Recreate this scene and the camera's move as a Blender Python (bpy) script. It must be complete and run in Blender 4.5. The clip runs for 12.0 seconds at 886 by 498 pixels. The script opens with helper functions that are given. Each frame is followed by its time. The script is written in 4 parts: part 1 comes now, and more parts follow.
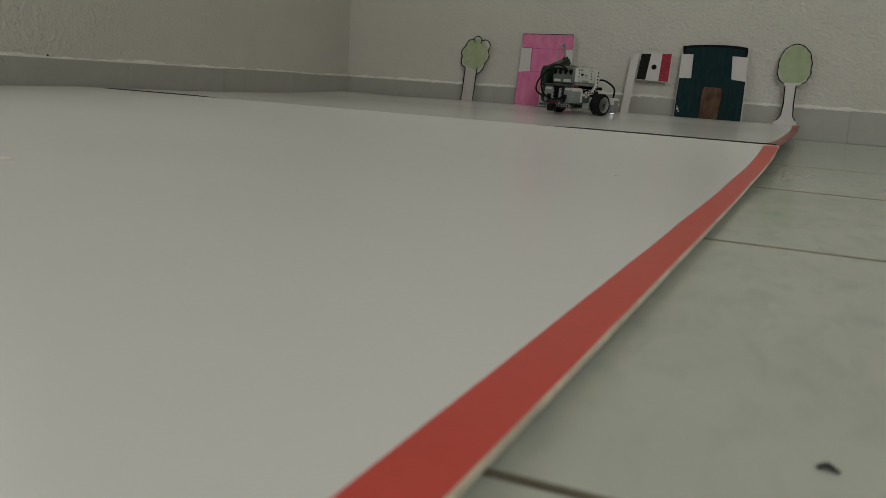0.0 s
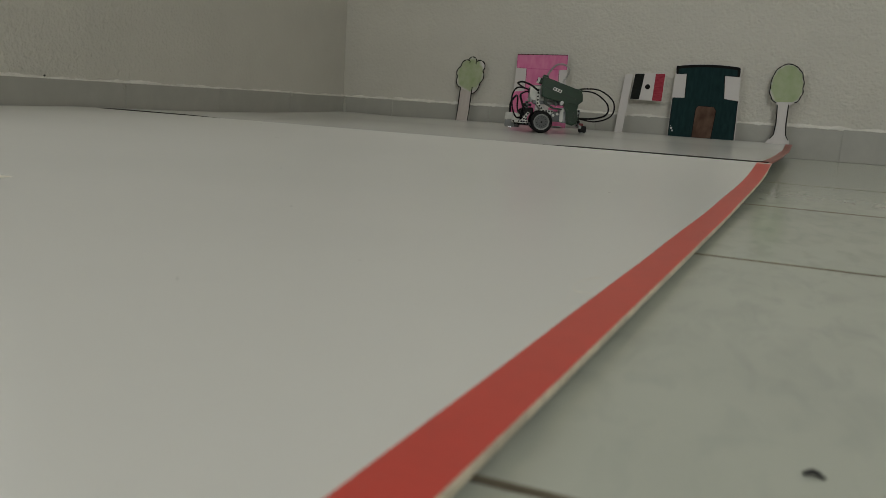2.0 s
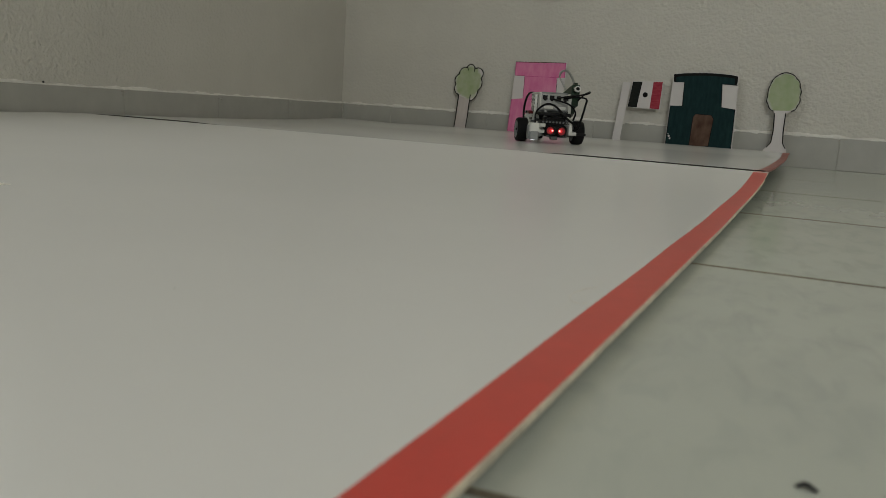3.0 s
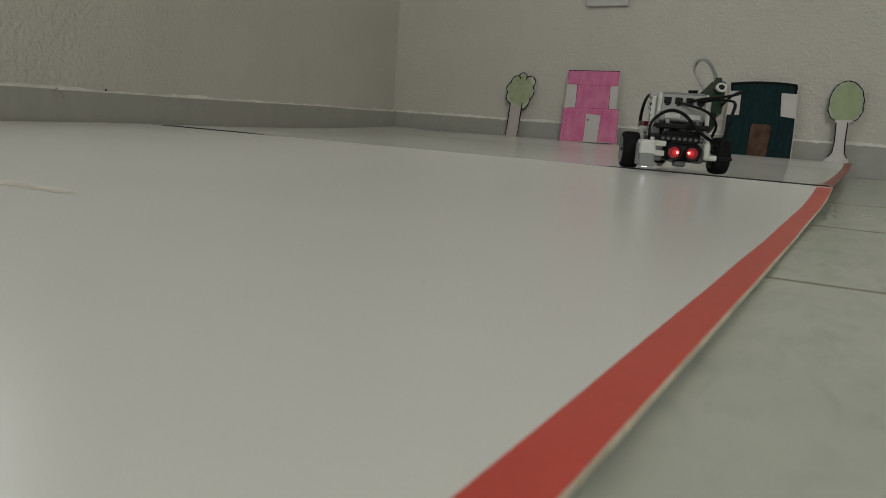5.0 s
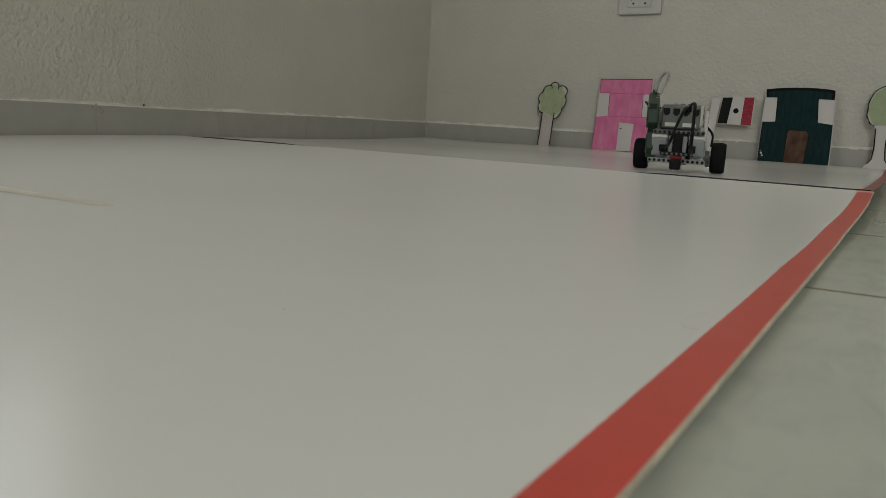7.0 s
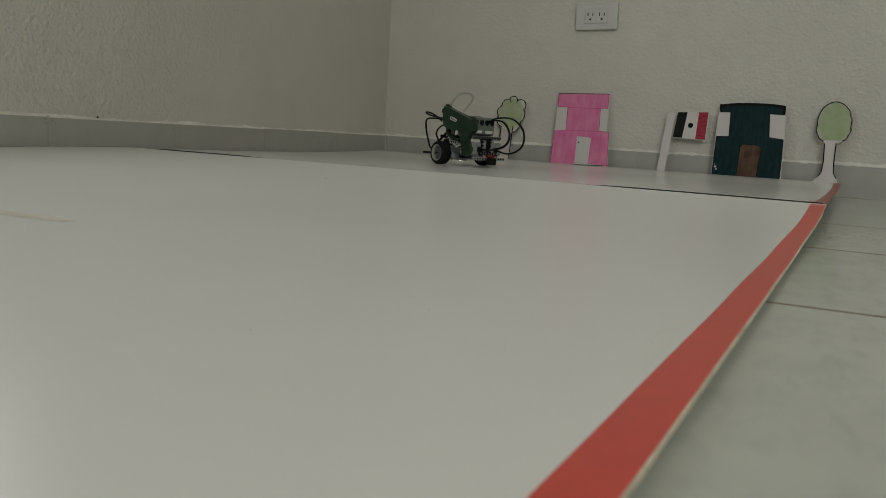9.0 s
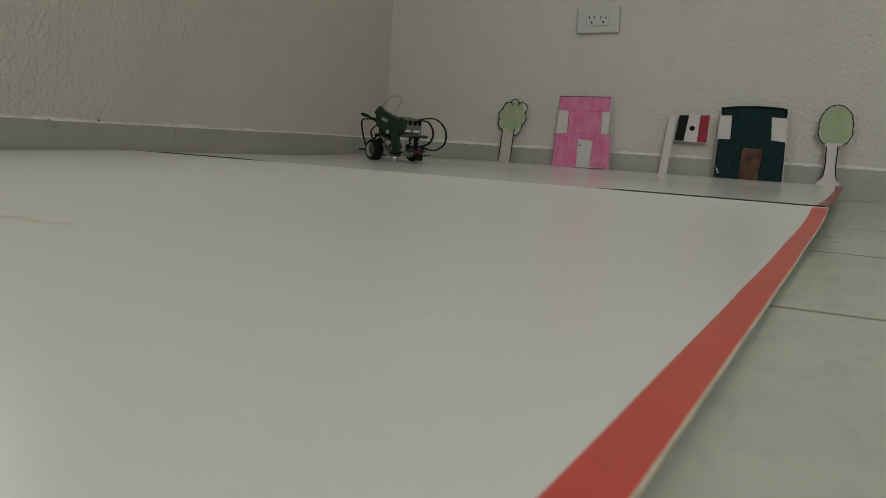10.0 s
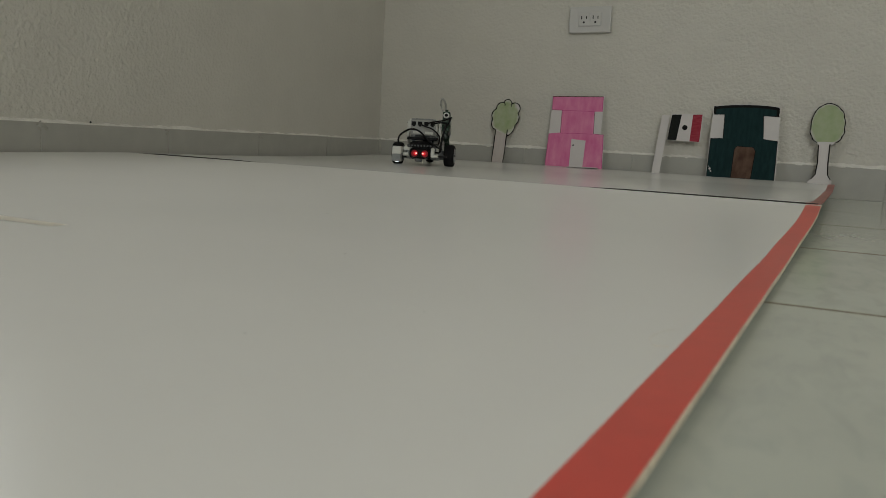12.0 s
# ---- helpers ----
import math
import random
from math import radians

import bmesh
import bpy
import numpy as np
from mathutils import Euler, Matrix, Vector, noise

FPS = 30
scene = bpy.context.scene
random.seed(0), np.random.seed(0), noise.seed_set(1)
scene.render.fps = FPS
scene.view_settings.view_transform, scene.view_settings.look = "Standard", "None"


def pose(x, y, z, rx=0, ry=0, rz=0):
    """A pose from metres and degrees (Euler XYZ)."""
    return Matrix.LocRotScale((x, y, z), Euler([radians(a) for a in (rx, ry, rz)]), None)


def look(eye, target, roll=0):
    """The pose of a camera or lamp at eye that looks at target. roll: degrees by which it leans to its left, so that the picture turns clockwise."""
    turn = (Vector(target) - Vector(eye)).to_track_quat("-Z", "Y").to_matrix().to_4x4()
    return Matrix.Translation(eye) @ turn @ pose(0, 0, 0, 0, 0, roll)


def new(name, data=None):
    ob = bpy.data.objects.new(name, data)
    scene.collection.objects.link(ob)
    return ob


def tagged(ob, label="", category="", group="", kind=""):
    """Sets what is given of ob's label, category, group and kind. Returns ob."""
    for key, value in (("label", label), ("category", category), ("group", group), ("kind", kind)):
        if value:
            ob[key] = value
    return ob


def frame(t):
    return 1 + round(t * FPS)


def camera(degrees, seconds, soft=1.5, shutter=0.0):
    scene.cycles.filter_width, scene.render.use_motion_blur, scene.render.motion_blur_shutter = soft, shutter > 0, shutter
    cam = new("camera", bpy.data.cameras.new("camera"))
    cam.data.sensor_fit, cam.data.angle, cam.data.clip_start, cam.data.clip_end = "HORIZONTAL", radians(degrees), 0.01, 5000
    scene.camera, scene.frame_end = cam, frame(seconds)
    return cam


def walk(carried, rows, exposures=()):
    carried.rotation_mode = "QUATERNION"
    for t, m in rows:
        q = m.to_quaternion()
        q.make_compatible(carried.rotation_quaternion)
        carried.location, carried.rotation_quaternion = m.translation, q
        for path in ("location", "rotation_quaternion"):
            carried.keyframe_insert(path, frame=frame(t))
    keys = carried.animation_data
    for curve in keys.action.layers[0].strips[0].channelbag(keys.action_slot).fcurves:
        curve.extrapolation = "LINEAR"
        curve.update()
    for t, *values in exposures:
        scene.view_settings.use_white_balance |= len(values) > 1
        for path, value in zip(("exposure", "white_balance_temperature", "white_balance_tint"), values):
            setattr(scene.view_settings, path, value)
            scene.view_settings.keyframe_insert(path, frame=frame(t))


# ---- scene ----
cam = camera(57.5, 12.0, soft=0.5)
cam.data.dof.use_dof = True
cam.data.dof.focus_distance, cam.data.dof.aperture_fstop = 1.7, 20.0
PATH = [
    (0, (1.187, -2.182, 0.086), (0.478, -0.357, -0.324), 3.9),
    (0.1, (1.187, -2.182, 0.086), (0.484, -0.354, -0.318), 4.0),
    (0.2, (1.187, -2.182, 0.086), (0.487, -0.351, -0.311), 4.0),
    (0.3, (1.188, -2.183, 0.086), (0.491, -0.350, -0.305), 3.9),
    (0.5, (1.188, -2.183, 0.086), (0.486, -0.353, -0.311), 3.9),
    (1, (1.189, -2.184, 0.085), (0.484, -0.351, -0.291), 3.8),
    (1.5, (1.189, -2.184, 0.084), (0.483, -0.349, -0.283), 3.9),
    (2, (1.19, -2.184, 0.084), (0.483, -0.348, -0.277), 3.8),
    (2.5, (1.191, -2.185, 0.086), (0.485, -0.348, -0.268), 3.7),
    (2.7, (1.191, -2.185, 0.086), (0.486, -0.347, -0.264), 3.8),
    (4.3, (1.187, -2.184, 0.085), (0.481, -0.342, -0.247), 4.6),
    (4.5, (1.186, -2.184, 0.085), (0.479, -0.342, -0.245), 4.7),
    (4.8, (1.183, -2.184, 0.085), (0.421, -0.365, -0.246), 4.4),
    (5, (1.18, -2.184, 0.085), (0.368, -0.387, -0.248), 4.1),
    (5.2, (1.18, -2.185, 0.085), (0.345, -0.399, -0.247), 4.0),
    (5.5, (1.179, -2.186, 0.085), (0.328, -0.407, -0.245), 3.8),
    (6, (1.179, -2.184, 0.085), (0.313, -0.411, -0.241), 3.7),
    (6.5, (1.178, -2.183, 0.085), (0.3, -0.415, -0.236), 3.6),
    (7, (1.178, -2.185, 0.086), (0.292, -0.419, -0.228), 3.4),
    (7.2, (1.178, -2.185, 0.086), (0.293, -0.418, -0.226), 3.5),
    (8.8, (1.173, -2.184, 0.088), (0.360, -0.378, -0.198), 3.6),
    (9, (1.172, -2.184, 0.088), (0.376, -0.371, -0.190), 3.6),
    (9.5, (1.172, -2.18, 0.088), (0.37, -0.369, -0.189), 3.6),
    (10, (1.171, -2.182, 0.088), (0.371, -0.369, -0.183), 3.6),
    (10.5, (1.171, -2.182, 0.088), (0.372, -0.367, -0.178), 3.5),
    (11, (1.171, -2.182, 0.088), (0.375, -0.366, -0.174), 3.4),
    (11.5, (1.17, -2.18, 0.087), (0.382, -0.361, -0.173), 3.5),
    (12, (1.17, -2.181, 0.086), (0.384, -0.361, -0.181), 3.3),
]
walk(cam, [(t, look(eye, target, roll)) for t, eye, target, roll in PATH],
     exposures=[(0.0, -0.05), (0.5, 0.03), (2.5, 0.04), (5.0, 0.04), (7.0, 0.04), (9.0, 0.06), (12.0, 0.06)])

# ---- light ----
world = bpy.data.worlds.new("daylight")
scene.world = world
world.use_nodes = True
_nt = world.node_tree
_sky = _nt.nodes.new("ShaderNodeTexSky")
_sky.sky_type, _sky.sun_disc = "NISHITA", False
_sky.sun_elevation, _sky.sun_rotation = radians(48), radians(80)
_nt.links.new(_sky.outputs[0], _nt.nodes["Background"].inputs[0])
_nt.nodes["Background"].inputs[1].default_value = 0.1

sun = new("sun", bpy.data.lights.new("sun", "SUN"))
sun.data.energy, sun.data.angle, sun.data.color = 1.0, radians(12), (1.0, 0.96, 0.9)
sun.matrix_world = look((4, 1.0, 6), (0, 0, 0))

# daylight of the two windows: one in the west wall, one behind the camera
west_light = new("west_window_daylight", bpy.data.lights.new("west_window_daylight", "AREA"))
west_light.data.shape, west_light.data.size, west_light.data.size_y = "RECTANGLE", 1.08, 1.34
west_light.data.energy, west_light.data.color = 6.0, (0.973, 0.984, 0.930)
west_light.matrix_world = look((-0.10, -1.75, 1.12), (3.0, -1.75, 1.12))
south_light = new("south_window_daylight", bpy.data.lights.new("south_window_daylight", "AREA"))
south_light.data.shape, south_light.data.size, south_light.data.size_y = "RECTANGLE", 1.48, 1.28
south_light.data.energy, south_light.data.color = 38.0, (0.973, 0.984, 0.930)
south_light.matrix_world = look((2.5, -4.5, 1.60), (2.5, 0.0, 1.60))


# ---- materials ----
def material(name, colour, rough=0.5, metal=0.0, vary=0.06, scale=40.0, bump=0.0, bump_scale=300.0, spec=0.5, detail=4.0, coat=0.0):
    """A principled surface with two scales of tone and a fine relief."""
    m = bpy.data.materials.new(name)
    m.use_nodes = True
    nt = m.node_tree
    b = nt.nodes["Principled BSDF"]
    b.inputs["Roughness"].default_value = rough
    b.inputs["Metallic"].default_value = metal
    b.inputs["Specular IOR Level"].default_value = spec
    b.inputs["Coat Weight"].default_value = coat
    tc = nt.nodes.new("ShaderNodeTexCoord")
    n1 = nt.nodes.new("ShaderNodeTexNoise")
    n1.inputs["Scale"].default_value, n1.inputs["Detail"].default_value = scale, detail
    n2 = nt.nodes.new("ShaderNodeTexNoise")
    n2.inputs["Scale"].default_value, n2.inputs["Detail"].default_value = scale * 0.13, 2.0
    for n in (n1, n2):
        nt.links.new(tc.outputs["Object"], n.inputs["Vector"])
    mix = nt.nodes.new("ShaderNodeMath")
    mix.operation = "ADD"
    nt.links.new(n1.outputs[0], mix.inputs[0])
    nt.links.new(n2.outputs[0], mix.inputs[1])
    ramp = nt.nodes.new("ShaderNodeValToRGB")
    half = nt.nodes.new("ShaderNodeMath")
    half.operation, half.inputs[1].default_value = "MULTIPLY", 0.5
    nt.links.new(mix.outputs[0], half.inputs[0])
    nt.links.new(half.outputs[0], ramp.inputs[0])
    lo, hi = [max(0, c * (1 - vary)) for c in colour], [min(1, c * (1 + vary)) for c in colour]
    ramp.color_ramp.elements[0].position, ramp.color_ramp.elements[1].position = 0.35, 0.65
    ramp.color_ramp.elements[0].color, ramp.color_ramp.elements[1].color = (*lo, 1), (*hi, 1)
    nt.links.new(ramp.outputs[0], b.inputs["Base Color"])
    if bump:
        nb = nt.nodes.new("ShaderNodeTexNoise")
        nb.inputs["Scale"].default_value, nb.inputs["Detail"].default_value = bump_scale, 3.0
        nt.links.new(tc.outputs["Object"], nb.inputs["Vector"])
        bp = nt.nodes.new("ShaderNodeBump")
        bp.inputs["Distance"].default_value, bp.inputs["Strength"].default_value = bump, 1.0
        nt.links.new(nb.outputs[0], bp.inputs["Height"])
        nt.links.new(bp.outputs[0], b.inputs["Normal"])
    return m


def glowing(name, colour, strength):
    m = bpy.data.materials.new(name)
    m.use_nodes = True
    b = m.node_tree.nodes["Principled BSDF"]
    b.inputs["Base Color"].default_value = (*colour, 1)
    b.inputs["Emission Color"].default_value = (*colour, 1)
    b.inputs["Emission Strength"].default_value = strength
    return m


def stucco(name, colour, relief=1.0, smooth=0.8, along=0, start=0.1, end=1.5):
    """Rough-cast painted plaster: pebbly relief with a finer grain; trowelled smoother towards the corner."""
    m = material(name, colour, rough=0.85, vary=0.04, scale=9.0, spec=0.25)
    nt = m.node_tree
    b = nt.nodes["Principled BSDF"]
    tc = nt.nodes.new("ShaderNodeTexCoord")
    split = nt.nodes.new("ShaderNodeSeparateXYZ")
    nt.links.new(tc.outputs["Object"], split.inputs[0])
    rough_cast = nt.nodes.new("ShaderNodeMapRange")
    rough_cast.interpolation_type = "SMOOTHSTEP"
    for k, v in ((1, start), (2, end), (3, smooth), (4, 0.85)):
        rough_cast.inputs[k].default_value = v
    nt.links.new(split.outputs[along], rough_cast.inputs[0])
    last = None
    for kind, s, d in (("ShaderNodeTexNoise", 45.0, 0.0030), ("ShaderNodeTexNoise", 115.0, 0.0030), ("ShaderNodeTexVoronoi", 170.0, 0.0010)):
        n = nt.nodes.new(kind)
        n.inputs["Scale"].default_value = s
        if kind == "ShaderNodeTexVoronoi":
            n.feature = "SMOOTH_F1"
        nt.links.new(tc.outputs["Object"], n.inputs["Vector"])
        bp = nt.nodes.new("ShaderNodeBump")
        bp.inputs["Distance"].default_value = d * relief
        nt.links.new(rough_cast.outputs[0], bp.inputs["Strength"])
        nt.links.new(n.outputs[0], bp.inputs["Height"])
        if last:
            nt.links.new(last.outputs[0], bp.inputs["Normal"])
        last = bp
    nt.links.new(last.outputs[0], b.inputs["Normal"])
    return m


def marbled(name, colour, cloud):
    """Glazed ceramic with soft clouds, each tile a little apart from the next."""
    m = material(name, colour, rough=0.13, vary=0.05, scale=16.0, spec=0.75, bump=0.00004, bump_scale=30.0)
    nt = m.node_tree
    b = nt.nodes["Principled BSDF"]
    base = b.inputs["Base Color"].links[0].from_socket
    tc = nt.nodes.new("ShaderNodeTexCoord")
    info = nt.nodes.new("ShaderNodeObjectInfo")
    add = nt.nodes.new("ShaderNodeVectorMath")
    add.operation = "ADD"
    mul = nt.nodes.new("ShaderNodeMath")
    mul.operation, mul.inputs[1].default_value = "MULTIPLY", 37.0
    nt.links.new(info.outputs["Random"], mul.inputs[0])
    nt.links.new(tc.outputs["Object"], add.inputs[0])
    nt.links.new(mul.outputs[0], add.inputs[1])
    n = nt.nodes.new("ShaderNodeTexNoise")
    n.inputs["Scale"].default_value, n.inputs["Detail"].default_value = 62.0, 4.0
    n.inputs["Distortion"].default_value = 0.5
    mp = nt.nodes.new("ShaderNodeMapping")
    mp.inputs["Scale"].default_value = (1.1, 0.42, 1.0)
    nt.links.new(add.outputs[0], mp.inputs["Vector"])
    nt.links.new(mp.outputs[0], n.inputs["Vector"])
    ramp = nt.nodes.new("ShaderNodeValToRGB")
    ramp.color_ramp.elements[0].position, ramp.color_ramp.elements[1].position = 0.46, 0.74
    ramp.color_ramp.elements[0].color, ramp.color_ramp.elements[1].color = (0, 0, 0, 1), (0.65, 0.65, 0.65, 1)
    nt.links.new(n.outputs[0], ramp.inputs[0])
    mix = nt.nodes.new("ShaderNodeMix")
    mix.data_type = "RGBA"
    nt.links.new(ramp.outputs[0], mix.inputs[0])
    nt.links.new(base, mix.inputs[6])
    mix.inputs[7].default_value = (*cloud, 1)
    nt.links.new(mix.outputs[2], b.inputs["Base Color"])
    return m


def washed(name, colour, paper, scale, stretch):
    """Felt-pen or paint strokes on paper: uneven streaks that let the paper through."""
    m = bpy.data.materials.new(name)
    m.use_nodes = True
    nt = m.node_tree
    b = nt.nodes["Principled BSDF"]
    b.inputs["Roughness"].default_value = 0.75
    b.inputs["Specular IOR Level"].default_value = 0.12
    tc = nt.nodes.new("ShaderNodeTexCoord")
    mp = nt.nodes.new("ShaderNodeMapping")
    mp.inputs["Scale"].default_value = stretch
    nt.links.new(tc.outputs["Object"], mp.inputs["Vector"])
    n = nt.nodes.new("ShaderNodeTexNoise")
    n.inputs["Scale"].default_value, n.inputs["Detail"].default_value = scale, 5.0
    nt.links.new(mp.outputs[0], n.inputs["Vector"])
    ramp = nt.nodes.new("ShaderNodeValToRGB")
    ramp.color_ramp.elements[0].position, ramp.color_ramp.elements[1].position = 0.30, 0.75
    ramp.color_ramp.elements[0].color, ramp.color_ramp.elements[1].color = (*colour, 1), (*paper, 1)
    nt.links.new(n.outputs[0], ramp.inputs[0])
    nt.links.new(ramp.outputs[0], b.inputs["Base Color"])
    return m


def blot(name, deep, thin, paper, centre, size):
    """A watery blot of paint on paper: deepest in the middle, with an uneven soft border."""
    m = washed(name, deep, thin, 40.0, (1.0, 1.0, 1.0))
    nt = m.node_tree
    b = nt.nodes["Principled BSDF"]
    paint = b.inputs["Base Color"].links[0].from_socket
    tc = nt.nodes.new("ShaderNodeTexCoord")
    mp = nt.nodes.new("ShaderNodeMapping")
    mp.inputs["Scale"].default_value = (1 / size[0], 0.0, 1 / size[1])
    mp.inputs["Location"].default_value = (-centre[0] / size[0], 0.0, -centre[1] / size[1])
    nt.links.new(tc.outputs["Object"], mp.inputs["Vector"])
    reach = nt.nodes.new("ShaderNodeVectorMath")
    reach.operation = "LENGTH"
    nt.links.new(mp.outputs[0], reach.inputs[0])
    n = nt.nodes.new("ShaderNodeTexNoise")
    n.inputs["Scale"].default_value, n.inputs["Detail"].default_value = 55.0, 3.0
    nt.links.new(tc.outputs["Object"], n.inputs["Vector"])
    add = nt.nodes.new("ShaderNodeMath")
    add.operation, add.inputs[2].default_value = "MULTIPLY_ADD", -0.25
    add.inputs[1].default_value = 0.5
    nt.links.new(n.outputs[0], add.inputs[0])
    total = nt.nodes.new("ShaderNodeMath")
    total.operation = "ADD"
    nt.links.new(reach.outputs["Value"], total.inputs[0])
    nt.links.new(add.outputs[0], total.inputs[1])
    ramp = nt.nodes.new("ShaderNodeValToRGB")
    ramp.color_ramp.elements[0].position, ramp.color_ramp.elements[1].position = 0.80, 1.06
    nt.links.new(total.outputs[0], ramp.inputs[0])
    mix = nt.nodes.new("ShaderNodeMix")
    mix.data_type = "RGBA"
    nt.links.new(ramp.outputs[0], mix.inputs[0])
    nt.links.new(paint, mix.inputs[6])
    mix.inputs[7].default_value = (*paper, 1)
    nt.links.new(mix.outputs[2], b.inputs["Base Color"])
    return m


M_WALL = stucco("stucco_paint", (0.56, 0.54, 0.487), 1.7, 0.3)
# west wall: gentler relief; same paint toned slightly darker to stand for shade
M_WALL_SOFT = stucco("shade_toned_stucco_paint", (0.55, 0.53, 0.477), 1.5, 0.25, 1, -0.3, -1.4)
M_CEIL = material("ceiling_paint", (0.75, 0.74, 0.70), 0.9)
M_PLASTER = material("rough_plaster", (0.72, 0.70, 0.65), 0.9, vary=0.1, scale=60, bump=0.003, bump_scale=160)
M_SKIRT = material("grey_skirting_glaze", (0.365, 0.358, 0.325), 0.38, vary=0.07, scale=24, bump=0.0003, bump_scale=90)
M_GROUT = material("dirty_grout", (0.165, 0.14, 0.098), 0.9, vary=0.25, scale=50, bump=0.0006)
M_JOINT = material("pale_skirting_grout", (0.40, 0.39, 0.35), 0.9, vary=0.15, scale=80)
M_TILE = marbled("floor_tile_glaze", (0.53, 0.55, 0.48), (0.42, 0.445, 0.40))
M_BOARD = material("white_melamine", (0.77, 0.76, 0.725), 0.23, vary=0.015, scale=6, spec=0.42, bump=0.00003, bump_scale=60)
M_BOARD_FAR = material("glossy_white_melamine", (0.77, 0.765, 0.735), 0.21, vary=0.012, scale=6, spec=0.52, bump=0.00003, bump_scale=60)
M_TAPE_OLD = material("faded_red_tape", (0.38, 0.15, 0.13), 0.5, vary=0.12, scale=90, spec=0.3)
M_EDGE = material("raw_fibreboard_edge", (0.64, 0.57, 0.45), 0.85, vary=0.2, scale=200)
# near-black: paints gap shade onto board edges, and colours the dirt specks
M_SHADE_DIRT = material("joint_shade_and_dirt", (0.03, 0.027, 0.022), 0.9, vary=0.2, scale=150)
M_TAPE = material("red_tape", (0.64, 0.070, 0.050), 0.36, vary=0.05, scale=90, spec=0.55, bump=0.00006, bump_scale=500)
M_STAIN = material("old_tape_mark", (0.68, 0.63, 0.53), 0.35, vary=0.12, scale=60)
M_PAPER = material("card_paper", (0.58, 0.55, 0.54), 0.8, vary=0.03, scale=40, bump=0.0001)
M_PINK = washed("pink_paint", (0.60, 0.135, 0.30), (0.71, 0.27, 0.42), 30.0, (1.6, 1.0, 0.7))
M_DKGREEN = washed("dark_green_paint", (0.005, 0.020, 0.022), (0.012, 0.036, 0.037), 60.0, (2.0, 1.0, 0.6))
M_BROWN = washed("brown_paint", (0.050, 0.024, 0.015), (0.15, 0.095, 0.07), 34.0, (1.4, 1.0, 0.8))
M_LEAF = blot("pale_green_wash", (0.30, 0.37, 0.20), (0.42, 0.45, 0.32), (0.58, 0.55, 0.54), (0.009, 0.129), (0.043, 0.050))
M_LEAF_OVAL = blot("pale_green_oval_wash", (0.31, 0.38, 0.22), (0.40, 0.44, 0.30), (0.58, 0.55, 0.54), (0.003, 0.142), (0.042, 0.058))
M_TRUNK = washed("faint_brown_wash", (0.44, 0.385, 0.36), (0.54, 0.50, 0.48), 30.0, (2.0, 1.0, 0.5))
M_INK = material("black_marker", (0.007, 0.007, 0.007), 0.7, spec=0.12)
M_PINKLINE = washed("dark_pink_felt_pen", (0.46, 0.06, 0.21), (0.62, 0.13, 0.33), 80.0, (1.0, 1.0, 1.0))
M_RED = washed("red_felt_pen", (0.27, 0.022, 0.042), (0.37, 0.06, 0.08), 80.0, (1.0, 1.0, 4.0))
M_BLACKPEN = washed("black_felt_pen", (0.009, 0.010, 0.009), (0.018, 0.020, 0.018), 80.0, (1.0, 1.0, 4.0))
M_OUTLET = material("white_plastic", (0.50, 0.49, 0.47), 0.35, vary=0.02)
M_SLOT = material("dark_slot", (0.02, 0.02, 0.02), 0.6)
P_WHITE = material("robot_white_plastic", (0.64, 0.64, 0.60), 0.3, vary=0.03, scale=80)
P_GREY = material("robot_grey_plastic", (0.25, 0.26, 0.26), 0.35, vary=0.05, scale=80)
P_PORT = material("robot_port_grey_plastic", (0.34, 0.345, 0.33), 0.4, vary=0.06, scale=80)
P_RIM = material("wheel_rim_grey_plastic", (0.27, 0.275, 0.27), 0.4, vary=0.05, scale=80)
P_BACK = material("robot_green_grey_plastic", (0.135, 0.15, 0.13), 0.45, vary=0.1, scale=80)
P_DGREY = material("robot_dark_grey_plastic", (0.10, 0.105, 0.105), 0.4, vary=0.05, scale=80)
P_BLACK = material("robot_black_plastic", (0.005, 0.005, 0.0055), 0.5, vary=0.1, scale=80, spec=0.2)
P_RUBBER = material("tyre_rubber", (0.006, 0.006, 0.0065), 0.75, vary=0.15, scale=150, spec=0.2)
P_LGREY = material("robot_light_grey_plastic", (0.52, 0.53, 0.52), 0.35, vary=0.04, scale=80)
P_DRED = material("robot_dark_red_plastic", (0.16, 0.012, 0.014), 0.35)
P_GREEN = material("toy_green_plastic", (0.0075, 0.031, 0.0135), 0.28, vary=0.2, scale=60)
P_DGREEN = material("toy_dark_green_plastic", (0.006, 0.02, 0.01), 0.35, vary=0.15, scale=60)
P_STEEL = material("steel", (0.55, 0.55, 0.55), 0.25, metal=1.0)
P_SPRING = material("spring_wire", (0.42, 0.42, 0.40), 0.4, metal=0.5)
P_EYE = glowing("red_eye_light", (0.22, 0.004, 0.008), 0.3)
P_EYEMID = glowing("red_eye_glow", (0.55, 0.008, 0.018), 0.6)
P_EYEHOT = glowing("red_eye_core", (1.0, 0.25, 0.22), 2.6)
P_SENSE = glowing("white_sensor_light", (0.85, 0.9, 1.0), 2.2)


# ---- mesh helpers ----
def finish(name, bm, mat, smooth=False):
    me = bpy.data.meshes.new(name)
    bmesh.ops.recalc_face_normals(bm, faces=bm.faces)
    for f in bm.faces:
        f.smooth = smooth
    bm.to_mesh(me)
    bm.free()
    for k in (mat if isinstance(mat, (list, tuple)) else [mat]):
        me.materials.append(k)
    return me


def thing(name, bm, mat, label="", category="", kind="", group="", smooth=False):
    return tagged(new(name, finish(name, bm, mat, smooth)), label, category, group, kind)


